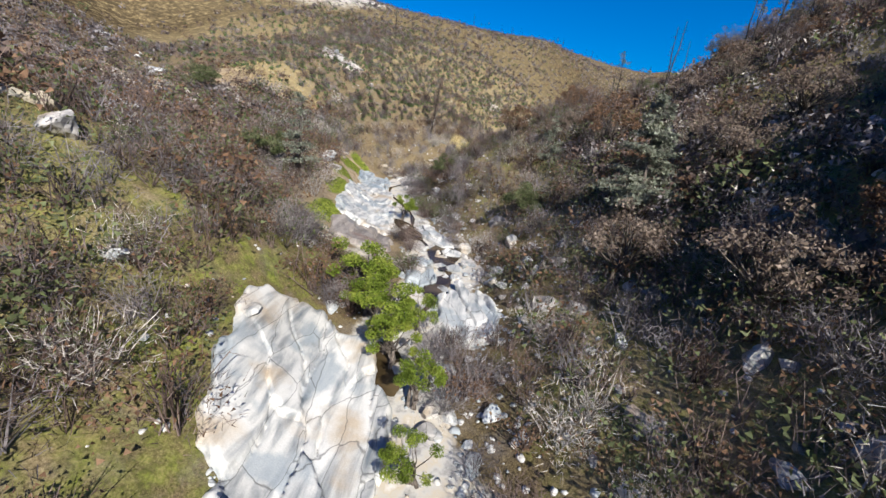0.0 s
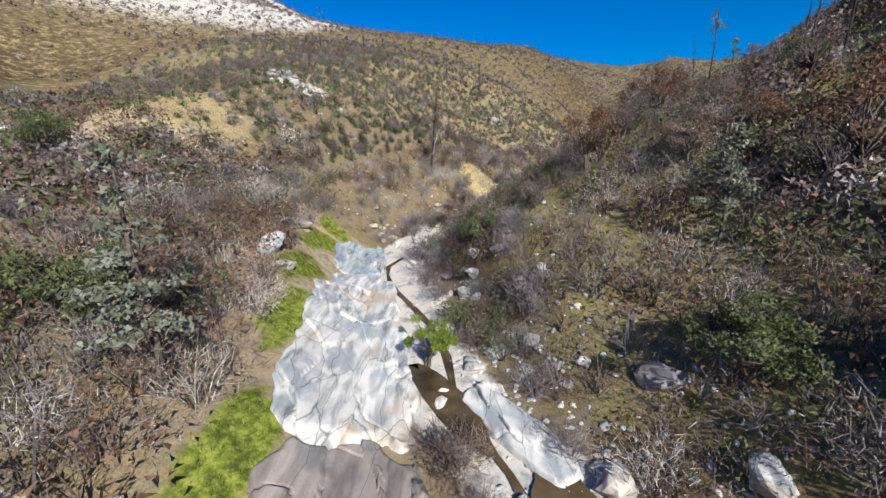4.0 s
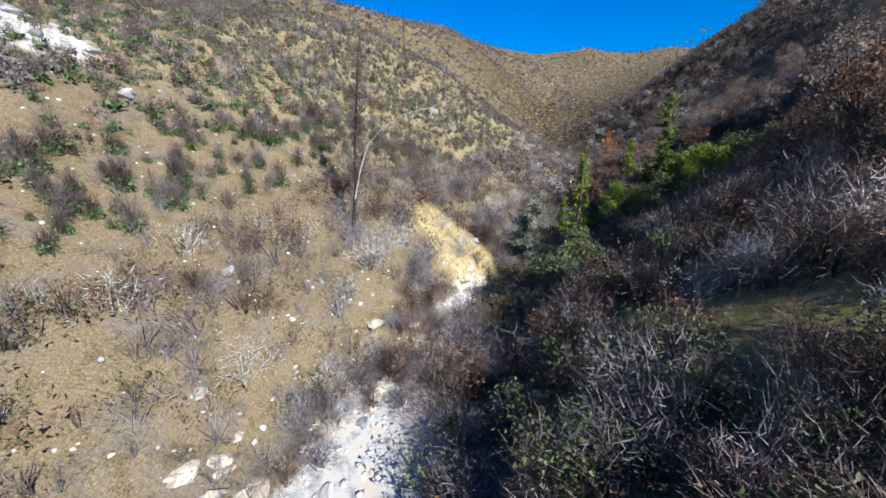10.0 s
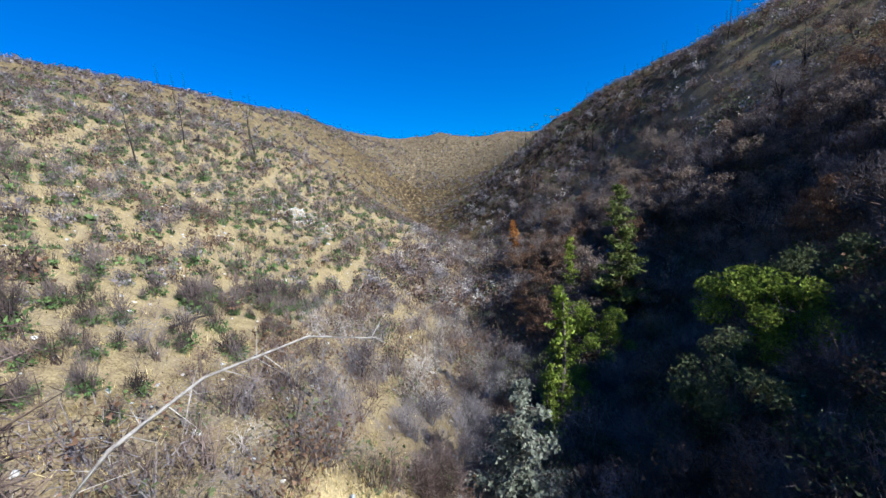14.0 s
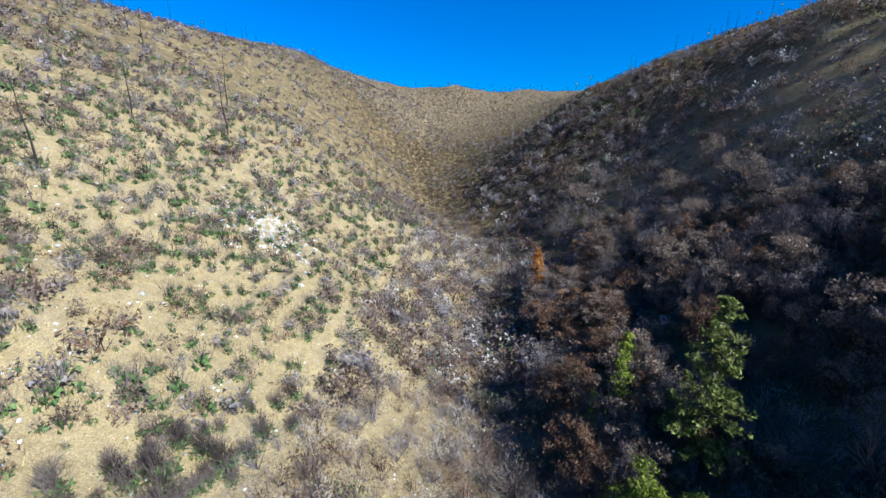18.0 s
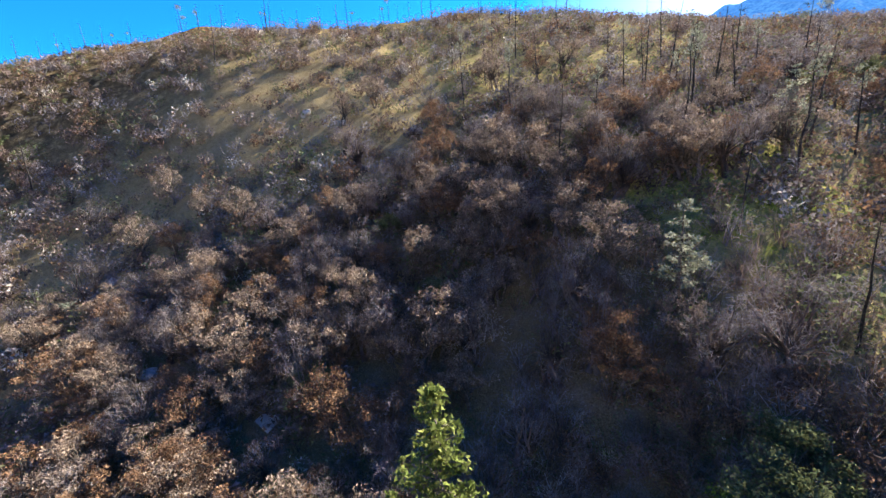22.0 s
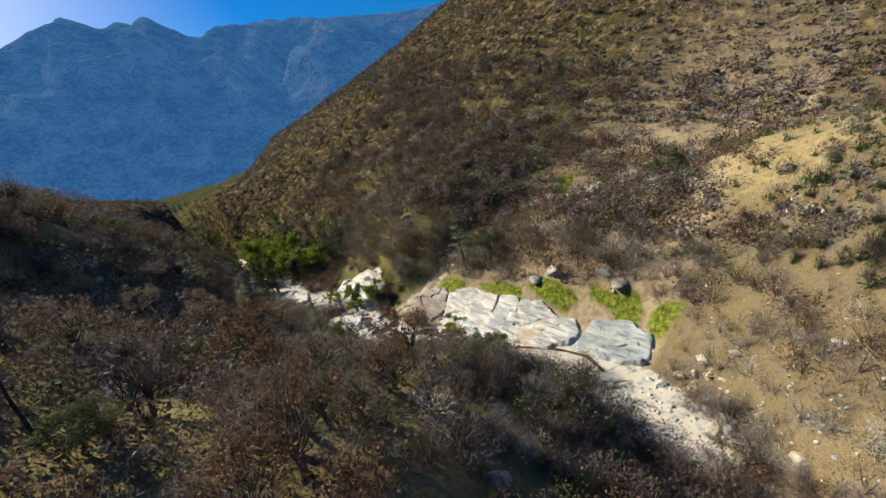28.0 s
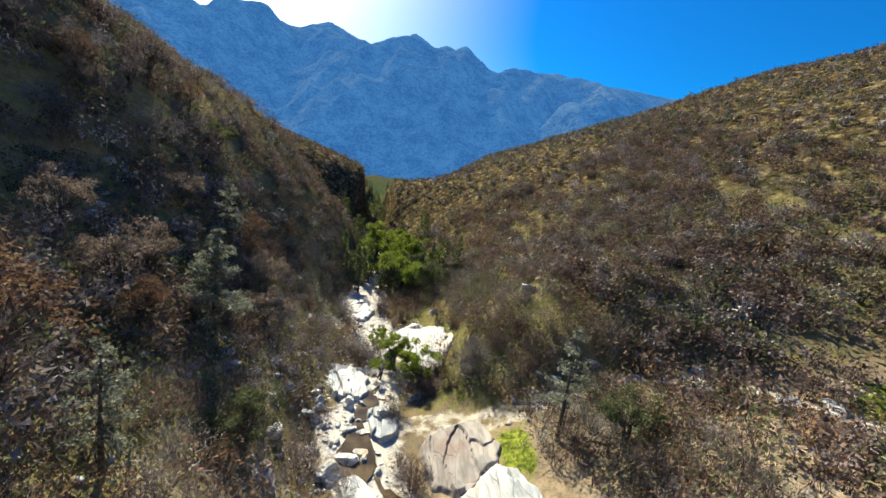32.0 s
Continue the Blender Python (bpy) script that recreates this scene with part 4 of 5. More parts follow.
PUFFS = [puff(1, TWIG_GREY), puff(2, TWIG_BROWN), puff(3, TWIG_DARK), puff(4, LEAF_OLIVE), puff(5, LEAF_RUST), puff(6, TWIG_GREY, 24, 3.0, 0.8, 0.14)]
M = 34000
Q = M // 4
fx = np.concatenate([rng.uniform(-330, 330, Q), rng.uniform(-150, 160, Q), rng.uniform(-170, -60, Q), rng.uniform(-80, 110, Q)])
fy = np.concatenate([rng.uniform(-260, 620, Q), rng.uniform(170, 440, Q), rng.uniform(-150, 110, Q), rng.uniform(-200, -20, Q)])
fz = heights(fx, fy)
rock, grass, litter, green = zones(fx, fy, fz)
fd, _ = line_distance(CREEK, fx, fy)
rows = []
for k in range(M):
    x, y = float(fx[k]), float(fy[k])
    if -60 < x < 110 and -30 < y < 165 or rng.random() < rock[k] * 0.6 or fd[k] < 4:
        continue
    u = rng.random()
    south = y < 20
    w = (0.22, 0.46, 0.70, 0.90, 0.97) if south else (0.34, 0.56, 0.76, 0.88, 0.93)
    me = PUFFS[sum(u > q for q in w)]
    far = math.hypot(x, y - 90)
    rows.append((me, x, y, float(fz[k]) - 0.1, rng.uniform(0, 6.28), rng.uniform(0.6, 1.25) * (1.0 + 0.5 * ramp(np.array(far), 200, 500))))
joined("distant_brush", rows, "brush of burnt chaparral over the far slopes", "shrubs")


# ---- grass and small stones ----
def tufts(name, label, spots, mat, tall, count):
    s = Soup()
    r = np.random.default_rng(len(spots))
    for x, y, rx, ry, n in spots:
        a, q = r.uniform(0, 2 * math.pi, n), np.sqrt(r.random(n))
        tx, ty = x + np.cos(a) * q * rx, y + np.sin(a) * q * ry
        tz = heights(tx, ty)
        grown = zones(tx, ty, tz)[3] > 0.45 if mat is FRESH_GRASS and rx < 4 else np.ones(n, bool)
        for k in np.flatnonzero(grown):
            for _ in range(count):
                way = np.array([r.normal() * 0.5, r.normal() * 0.5, 1.0])
                way /= np.linalg.norm(way)
                s.blade((tx[k] + r.normal() * 0.09, ty[k] + r.normal() * 0.09, tz[k] - 0.03), way, tall * r.uniform(0.5, 1.2), 0.035, r)
    return tagged(new(name, s.mesh(name, mat)), label, "grass", kind="stuff")


tufts("dry_grass", "dry straw-coloured grass on ledges and slopes", [(2.5, 106.5, 5, 4.5, 900), (-3, 128, 18, 24, 1500), (14, 150, 14, 18, 700), (-35, 89, 9, 10, 700),
      (-20, 46, 6, 8, 200), (18, 78, 8, 9, 500), (40, 92, 14, 14, 900), (-30, 30, 12, 16, 500), (15, 55, 8, 16, 500)], STRAW, 0.5, 5)
tufts("fresh_grass", "bright green moss and wet grass beside the slab", [(-17.2, 78.5, 2.2, 5.2, 560), (-13.4, 60, 1.3, 6, 300), (-15.6, 70, 1.5, 4.6, 240), (-16.2, 84, 2.2, 2, 220), (-11.8, 52.5, 1.3, 3.4, 160), (-41.5, 53, 3, 2.2, 250),
      (12, 76, 6, 7, 250), (40, 88, 12, 12, 300)], FRESH_GRASS, 0.2, 6)


# ---- rocks ----
def rock_mesh(name, seed, mat, flat=0.7, cuts=9, detail=2):
    """A weathered block: a ball cut by planes, with rounded, pitted faces."""
    r = np.random.default_rng(seed)
    bm = bmesh.new()
    bmesh.ops.create_icosphere(bm, subdivisions=detail, radius=1.0)
    planes = [(Vector(r.normal(size=3)).normalized(), r.uniform(0.38, 0.72)) for _ in range(cuts + 5)]
    for v in bm.verts:
        for way, d in planes:
            over = v.co.dot(way) - d
            if over > 0:
                v.co -= way * over * 0.93
        v.co += v.co.normalized() * (0.10 * noise.noise(v.co * 2.3 + Vector((seed * 3.1, 0, 0))) + 0.09 * noise.noise(v.co * 5.1 + Vector((0, seed * 2.7, 0))))
        v.co.z *= flat
    me = bpy.data.meshes.new(name)
    bm.to_mesh(me)
    bm.free()
    me.materials.append(mat)
    return me


ROCKS_PALE = [rock_mesh("boulder", 10 + k, PALE_ROCK, 0.55 + 0.1 * (k % 4), detail=3) for k in range(6)]
ROCKS_GREY = [rock_mesh("boulder", 30 + k, GREY_ROCK, 0.6 + 0.1 * (k % 4), detail=3) for k in range(6)]


def add_rock(me, x, y, size, turn, label, sink=0.3, stretch=(1, 1, 1), tilt=0.0):
    ob = new("boulder", me)
    ob.matrix_basis = pose(x, y, height(x, y) + size * stretch[2] * (0.5 - sink) * 0.6, tilt, tilt * 0.6, turn) @ Matrix.Diagonal((size * stretch[0], size * stretch[1], size * stretch[2], 1))
    return tagged(ob, label, "boulder", "boulders along the creek")


rr = np.random.default_rng(77)
for k in range(230):
    y = rr.uniform(18, 112) if k < 150 else rr.uniform(20, 64)
    cx = float(np.interp(y, [c[1] for c in CREEK], [c[0] for c in CREEK]))
    off = rr.normal() * 4 + (3.5 if rr.random() < 0.7 else -3)
    if on_slab(cx + off, y, 4.2) or math.hypot((cx + off + 3.3) / 4, (y - 28) / 8) < 1:
        continue
    size = rr.uniform(0.3, 0.95) * (1.6 if rr.random() < 0.15 else 1)
    me = ROCKS_PALE[k % 6] if rr.random() < 0.62 else ROCKS_GREY[k % 6]
    add_rock(me, cx + off, y, size, rr.uniform(0, 360), "pale weathered granite boulder beside the creek" if me in ROCKS_PALE else "dark grey lichen-stained boulder beside the creek", 0.3, (1, rr.uniform(0.6, 1), rr.uniform(0.7, 1)), rr.uniform(-15, 15))
for k in range(60):
    t = rr.integers(1, len(TRIBUTARY) - 2)
    a, b, s = TRIBUTARY[t], TRIBUTARY[t + 1], rr.random()
    add_rock(ROCKS_PALE[k % 6], a[0] + (b[0] - a[0]) * s + rr.normal() * 2.5, a[1] + (b[1] - a[1]) * s + rr.normal() * 2.5, rr.uniform(0.3, 1.0), rr.uniform(0, 360), "white granite boulder in the side creek", 0.3, (1, rr.uniform(0.6, 1), rr.uniform(0.6, 1)))
# single boulders and outcrops that stand out
for x, y, size, turn, pale, st, label in (
        (-16.9, 31.1, 1.35, 20, 0, (1.1, 0.9, 1.1), "large square grey boulder on the bank"), (5.9, 39.6, 0.75, 40, 1, (1, 0.9, 1.1), "round white boulder above the creek"),
        (2.7, 47.3, 0.9, 10, 0, (1, 0.8, 0.9), "dark boulder standing in the pool"), (-1.9, 73.2, 0.95, 70, 1, (1.2, 0.8, 0.8), "heap of pale split boulders on the bank"),
        (-1.3, 71.6, 0.95, 20, 1, (1, 0.8, 0.9), "heap of pale split boulders on the bank"), (-2.2, 70.4, 1.1, 120, 1, (1, 0.8, 0.9), "heap of pale split boulders on the bank"),
        (-17.4, 68.9, 1.5, 15, 0, (1.1, 1, 1.0), "dark knobbly boulder over a hollow"), (-15.9, 66.9, 1.2, 60, 0, (1, 1, 1), "dark knobbly boulder over a hollow"),
        (-18.6, 77.8, 1.3, 30, 0, (1.2, 1, 0.8), "dark boulder at the edge of the moss"), (-19.3, 75.4, 1.3, 90, 0, (1.2, 1, 0.9), "dark boulder at the edge of the moss"),
        (8.7, 73.4, 0.6, 30, 1, (1.2, 0.9, 0.8), "white boulder on the grassy bank"), (9.1, 42.2, 0.75, 75, 1, (0.7, 0.7, 2.0), "tall jagged upright granite block"),
        (9.8, 43.0, 0.65, 15, 1, (0.8, 0.7, 1.6), "tall jagged upright granite block"), (8.4, 41.2, 0.55, 55, 1, (0.8, 0.7, 1.4), "tall jagged upright granite block"),
        (6.2, 44.0, 0.8, 50, 1, (0.9, 0.8, 1.2), "angular granite block over the pool"), (6.9, 43.0, 0.7, 10, 1, (1, 0.8, 1.0), "angular granite block over the pool"),
        (15.3, 36.4, 1.0, 130, 0, (1.1, 0.9, 0.9), "blue-grey boulder on the shaded bank"), (6.4, 38.9, 0.5, 0, 1, (0.9, 0.8, 1.1), "round white boulder above the creek"),
        (-30.6, 46.2, 1.0, 30, 0, (1.0, 0.9, 1.3), "square grey boulder above the side creek"), (-37.5, 53.0, 1.3, 60, 0, (1.4, 0.9, 0.8), "broad grey boulder above the side creek"),
        (-40.4, 60.4, 1.7, 30, 1, (1.5, 0.9, 0.6), "white granite ledge of the side creek"), (-43, 66, 1.7, 60, 1, (1.5, 0.9, 0.6), "white granite ledge of the side creek"),
        (-53.7, 83.8, 1.5, 100, 1, (1.4, 0.9, 0.9), "white boulder in the side creek"), (-56, 87, 1.8, 10, 1, (1.2, 0.9, 0.8), "white boulder in the side creek"), (-81.5, 103.5, 2.2, 40, 1, (1.2, 0.9, 0.8), "white boulder in the side creek"),
        (-1.1, 73.9, 0.95, 20, 1, (1, 0.6, 0.9), "split pale slab leaning on the heap"), (-0.4, 72.6, 0.75, 80, 1, (1, 0.6, 0.9), "split pale slab leaning on the heap"), (-5.0, 80.5, 1.0, 140, 1, (1, 0.8, 1.0), "pale boulder beside the cascade")):
    add_rock((ROCKS_PALE if pale else ROCKS_GREY)[int(turn) % 6], x, y, size, turn, label, 0.25, st)
for k in range(44):  # the crag on the hill and the dark outcrops of the eastern slope
    if k < 20:
        x, y, me, lab = -31 + rr.normal() * 4.5, 112.5 + rr.normal() * 2.5, ROCKS_GREY[k % 6], "block of the grey crag on the hilltop"
    else:
        x, y, me, lab = rr.uniform(44, 100), rr.uniform(122, 190), ROCKS_GREY[k % 6], "dark outcrop on the steep slope"
    add_rock(me, x, y, rr.uniform(0.5, 1.3), rr.uniform(0, 360), lab, 0.2, (1, 0.8, rr.uniform(0.7, 1.2)))

CREAM = [rock_mesh("boulder", 80 + k, CREAM_ROCK, 0.6, detail=3) for k in range(4)]
for k in range(34):  # broken cream ledges under the burnt pine and the grassy bluff
    f = rr.random()
    x, y = -13.5 + 14.5 * f + rr.normal() * 1.2, 87.5 + 14 * f + rr.normal() * 1.3
    add_rock(CREAM[k % 4], x, y, rr.uniform(0.35, 1.0), rr.uniform(0, 360), "angular cream granite block of the broken ledges", 0.35, (1.2, rr.uniform(0.6, 1), rr.uniform(0.5, 0.8)))

rb = np.random.default_rng(177)
for k in range(105):  # broken ground of the eastern bank and the pale ledges across from it
    if k < 75:
        x, y = rb.uniform(10, 32), rb.uniform(22, 54)
        me = ROCKS_PALE[k % 6] if rb.random() < 0.5 else ROCKS_GREY[k % 6]
        lab = "pale angular granite block half buried in the eastern bank" if me in ROCKS_PALE else "dark grey granite block half buried in the eastern bank"
    else:
        x, y, me, lab = rb.uniform(-30, -17), rb.uniform(16, 34), CREAM[k % 4], "cream granite block broken from the western bank"
    block = add_rock(me, x, y, rb.uniform(0.35, 1.0) + 0.6 * rb.random() ** 3, rb.uniform(0, 360), lab, 0.3, (1, rb.uniform(0.6, 1), rb.uniform(0.7, 1.1)), rb.uniform(-15, 15))
    block.name = "granite_block"
    tagged(block, lab, "rock", "granite blocks of the banks")

pebble = []
for k in range(6400):
    z = rr.random()
    if k > 5850:  # rubble of the eastern bank
        z = 2
        y = rr.uniform(14, 82)
        x = float(np.interp(y, [c[1] for c in CREEK], [c[0] for c in CREEK])) + 1.5 + abs(rr.normal()) * 9
        s = rr.uniform(0.08, 0.22) + 0.3 * rr.random() ** 4
    if z < 0.5:
        y = rr.uniform(15, 112)
        x = float(np.interp(y, [c[1] for c in CREEK], [c[0] for c in CREEK])) + rr.normal() * 6 + 1.5
        s = rr.uniform(0.06, 0.32)
    elif z < 0.94:
        x, y, s = rr.uniform(-45, 30), rr.uniform(86, 175), rr.uniform(0.05, 0.2) * (1.5 if rr.random() < 0.08 else 1)
    elif z <= 1:
        x, y, s = 9 + rr.normal() * 3, 157 + rr.normal() * 4, rr.uniform(0.12, 0.4)
    if on_slab(x, y, 6.2):
        continue
    pebble.append((x, y, s))
ph = heights(np.array([p[0] for p in pebble]), np.array([p[1] for p in pebble]))
small = [rock_mesh("stone", 60 + k, PALE_ROCK, 0.7, 6, 1) for k in range(4)]
joined("loose_stones", [(small[k % 4], x, y, float(ph[k]), k * 1.7, s) for k, (x, y, s) in enumerate(pebble)], "pale loose stones strewn over soil and creek banks", "stones")


def slab(label, cx, cy, turn, length, width, rise, mat, seed, plates=10):
    """A broad water-worn sheet of granite along the bed, split by joints into plates that step over one another."""
    nu, nv = 170, 96
    rs = np.random.default_rng(seed)
    u, v = np.meshgrid(np.linspace(-1, 1, nu), np.linspace(-1, 1, nv))
    a = radians(turn)
    x = cx + u * length / 2 * math.cos(a) - v * width / 2 * math.sin(a)
    y = cy + u * length / 2 * math.sin(a) + v * width / 2 * math.cos(a)
    r = np.maximum(np.abs(u), np.abs(v)) * 0.45 + np.hypot(u, v) * 0.55 + 0.30 * fbm(x, y, 3.4, 4, seed)
    body = 1 - ramp(r, 0.72, 0.92)
    wu, wv = u * length * 0.2 + 0.7 * fbm(x, y, 3.5, 4, seed + 2), v * width * 0.6 + 0.9 * fbm(x, y, 3.5, 4, seed + 4)
    px, py = rs.uniform(-1, 1, plates) * length * 0.2, rs.uniform(-1, 1, plates) * width * 0.6
    dist = np.hypot(wu[..., None] - px, wv[..., None] - py)
    order = np.sort(dist, -1)
    own = np.argmin(dist, -1)
    lift, dip = rs.uniform(-0.16, 0.24, plates), rs.normal(size=(plates, 2)) * 0.06
    top = lift[own] + dip[own, 0] * (wu - px[own]) + dip[own, 1] * (wv - py[own])
    joint = (1 - ramp(order[..., 1] - order[..., 0], 0.0, 0.10)) * ramp(fbm(x, y, 2.2, 2, seed + 6), -0.25, 0.25)
    groove = np.abs(fbm(x * 0.8 + y * 0.4, y * 0.25 - x * 0.3, 0.9, 3, seed + 9))
    hs = heights(x, y)
    lie = hs
    for _ in range(70):  # water has worn the sheet smooth
        pad = np.pad(lie, 2, mode="edge")
        lie = (pad[:-4, 2:-2] + pad[4:, 2:-2] + pad[2:-2, :-4] + pad[2:-2, 4:] + pad[2:-2, 2:-2]) / 5
    z = hs + body * (np.maximum(lie - hs, -0.1) + rise + top + 0.02 * groove - 0.24 * joint) - (1 - body) * 0.9
    ii = (np.arange(nv - 1)[:, None] * nu + np.arange(nu - 1)[None, :]).ravel()
    me = mesh_of("granite_slab", np.stack([x, y, z], -1).reshape(-1, 3), np.stack([ii, ii + 1, ii + 1 + nu, ii + nu], -1), mat, False)
    return tagged(new("granite_slab", me), label, "rock slab", "slabs of the creek bed")


slab("broad white water-worn granite slab in the creek bed", -9.2, 60.4, 101, 17, 9, 0.35, PALE_ROCK, 3, 15)
slab("grey leaf-strewn granite sheet below the white slab", -7.0, 50.6, 100, 9, 7.5, 0.35, LEAFY_ROCK, 13)
slab("white granite sheet stepping up beside the moss", -11.2, 70.5, 103, 14, 8, 0.35, PALE_ROCK, 57, 12)
slab("blue-grey granite sheet above the moss", -13.0, 79.8, 104, 11, 7, 0.35, BLUE_ROCK, 53)
slab("pale granite sheet with blue-grey streaks by the fall", -3.4, 28.0, 108, 19, 8.5, 0.5, PALE_ROCK, 23, 14)
slab("pale granite shelf along the pool", -0.2, 56.2, 127, 10, 3, 0.35, PALE_ROCK, 33)
slab("blue-grey rounded granite shelf between two pools", -0.4, 46.0, 98, 7, 3.6, 0.45, BLUE_ROCK, 37)
slab("white split granite shelf under the trees", 3.9, 38.8, 100, 8.5, 5.5, 0.6, PALE_ROCK, 43)
slab("white granite shelf far down the creek", 6, 14, 95, 13, 5, 0.4, PALE_ROCK, 101)
slab("white granite slab of the side creek", -41.6, 62.5, 110, 9, 5.5, 0.5, PALE_ROCK, 83)


# ---- water ----
def pool(name, label, cx, cy, turn, length, width, lift, seed, mat=WATER):
    n = 48
    t = np.linspace(0, 2 * math.pi, n, endpoint=False)
    r = 1 + 0.25 * fbm(np.cos(t) * 2, np.sin(t) * 2, 1, 3, seed)
    a = radians(turn)
    u, v = np.cos(t) * r * length / 2, np.sin(t) * r * width / 2
    bm = bmesh.new()
    level = height(cx, cy) + lift
    vs = [bm.verts.new((cx + p * math.cos(a) - q * math.sin(a), cy + p * math.sin(a) + q * math.cos(a), level)) for p, q in zip(u, v)]
    bm.faces.new(vs)
    bmesh.ops.triangulate(bm, faces=bm.faces[:])
    me = bpy.data.meshes.new(name)
    bm.to_mesh(me)
    bm.free()
    me.materials.append(mat)
    return tagged(new(name, me), label, "water", kind="structure")


pool("water_pool", "still brown pool beside the white slab", -3.6, 58.0, 120, 8.5, 2.0, 0.2, 1)
pool("water_pool", "shallow brown pool over sand", 1.5, 50.6, 95, 7.5, 3.0, 0.2, 2)
pool("water_pool", "small brown pool below the boulder", 1.4, 43.4, 80, 5, 2.0, 0.2, 3)
pool("water_pool", "dark pool under the cascade", -0.6, 32.4, 100, 5.5, 2.2, 0.2, 4)
strip_v, strip_f = [], []
line = [c for c in along(CREEK, 2.0) if 36 < c[1] < 84]
for k, (x, y, z) in enumerate(line):
    a, b = line[max(0, k - 1)], line[min(len(line) - 1, k + 1)]
    w = Vector((b[0] - a[0], b[1] - a[1])).normalized()
    x, y = x + 0.8 * math.sin(k * 0.7), y + 0.5 * math.cos(k * 0.9)
    half = 0.10 + 0.2 * abs(math.sin(k * 1.3))
    h = height(x, y) + 0.10
    strip_v += [(x - w.y * half, y + w.x * half, h), (x + w.y * half, y - w.x * half, h)]
    if k:
        strip_f.append((2 * k - 2, 2 * k - 1, 2 * k + 1, 2 * k))
tagged(new("water_creek", mesh_of("water_creek", strip_v, strip_f, WATER, True)), "thin brown creek running between the slabs", "water", kind="structure")


# ---- trees ----
def bent(base, top, rng, n=5, wob=0.12):
    pts = [np.asarray(base) + (np.asarray(top) - np.asarray(base)) * i / n for i in range(n + 1)]
    for p in pts[1:-1]:
        p += rng.normal(size=3) * (wob, wob, 0)
    return pts


def broadleaf(seed, leaf, bark, tall, wide, clumps, leaves, leaf_size, bare=0.3, stems=1, lean=0.25):
    """Trunk with forking limbs and a crown of uneven clumps. Returns trunk, limbs and crown meshes."""
    r = np.random.default_rng(seed)
    trunk, limbs, crown, haze, more = Soup(), Soup(), Soup(), Soup(), []
    for s in range(stems):
        off = r.normal(size=3) * (0.25, 0.25, 0) * (stems > 1)
        fork = np.array([r.normal() * lean * tall * 0.3, r.normal() * lean * tall * 0.3, tall * bare * r.uniform(0.9, 1.2)])
        stem = trunk if s == 0 else Soup()
        stem.limb(bent(off - (0, 0, 0.3), fork, r, 4, 0.06), tall * 0.028 + 0.04, tall * 0.018 + 0.02, 7)
        if s:
            more.append(stem.mesh("stem", bark))
        for _ in range(clumps // stems):
            t, q = r.uniform(0, 2 * math.pi), wide * r.random() ** 0.5
            end = np.array([fork[0] + math.cos(t) * q, fork[1] + math.sin(t) * q, tall * (bare + (1 - bare) * r.uniform(0.25, 1.0) * (1 - 0.4 * (q / wide) ** 2))])
            limbs.limb(bent(fork * r.uniform(0.7, 1.0), end, r, 3, 0.15), tall * 0.010 + 0.012, 0.012, 4)
            for _ in range(4):
                limbs.blade(end + r.normal(size=3) * 0.15, r.normal(size=3) * 0.6 + (0, 0, 0.4), wide * 0.3, 0.03, r)
            for _ in range(34 if not leaf else 0):
                way = r.normal(size=3) * 0.7 + (0, 0, 0.5)
                haze.blade(end + r.normal(size=3) * wide * 0.14, way / np.linalg.norm(way), wide * r.uniform(0.12, 0.26), 0.022, r)
            if leaf and leaves:
                clump(crown, end, wide * r.uniform(0.2, 0.36), leaves, leaf_size, r, 0.75)
    return trunk.mesh("trunk", bark), limbs.mesh("limbs", bark), crown.mesh("crown", leaf) if leaf else haze.mesh("twigs", TWIG_GREY), more


def conifer(seed, leaf, bark, tall, wide, tiers, density, leaf_size, bare=0.15, gap=0.0):
    r = np.random.default_rng(seed)
    trunk, limbs, crown = Soup(), Soup(), Soup()
    trunk.limb(bent((0, 0, -0.4), (r.normal() * 0.2, r.normal() * 0.2, tall), r, 6, 0.05), tall * 0.02 + 0.03, 0.02, 7)
    for k in range(tiers):
        f = bare + (1 - bare) * (k + r.random()) / tiers
        if r.random() < gap:
            continue
        reach = wide * (1 - f) ** 0.75 * r.uniform(0.6, 1.1) + 0.15
        t = r.uniform(0, 2 * math.pi)
        a = np.array([0, 0, tall * f])
        b = a + (math.cos(t) * reach, math.sin(t) * reach, reach * r.uniform(-0.15, 0.25))
        limbs.limb([a, (a + b) / 2 + (0, 0, 0.08 * reach), b], 0.03 + 0.004 * tall, 0.012, 4)
        if leaf:
            for s in np.linspace(0.25, 1.05, max(2, int(reach / 0.32))):
                clump(crown, a + (b - a) * s, 0.32 + 0.12 * reach, density, leaf_size, r, 0.5)
    return trunk.mesh("trunk", bark), limbs.mesh("branches", bark), crown.mesh("crown", leaf) if leaf else None


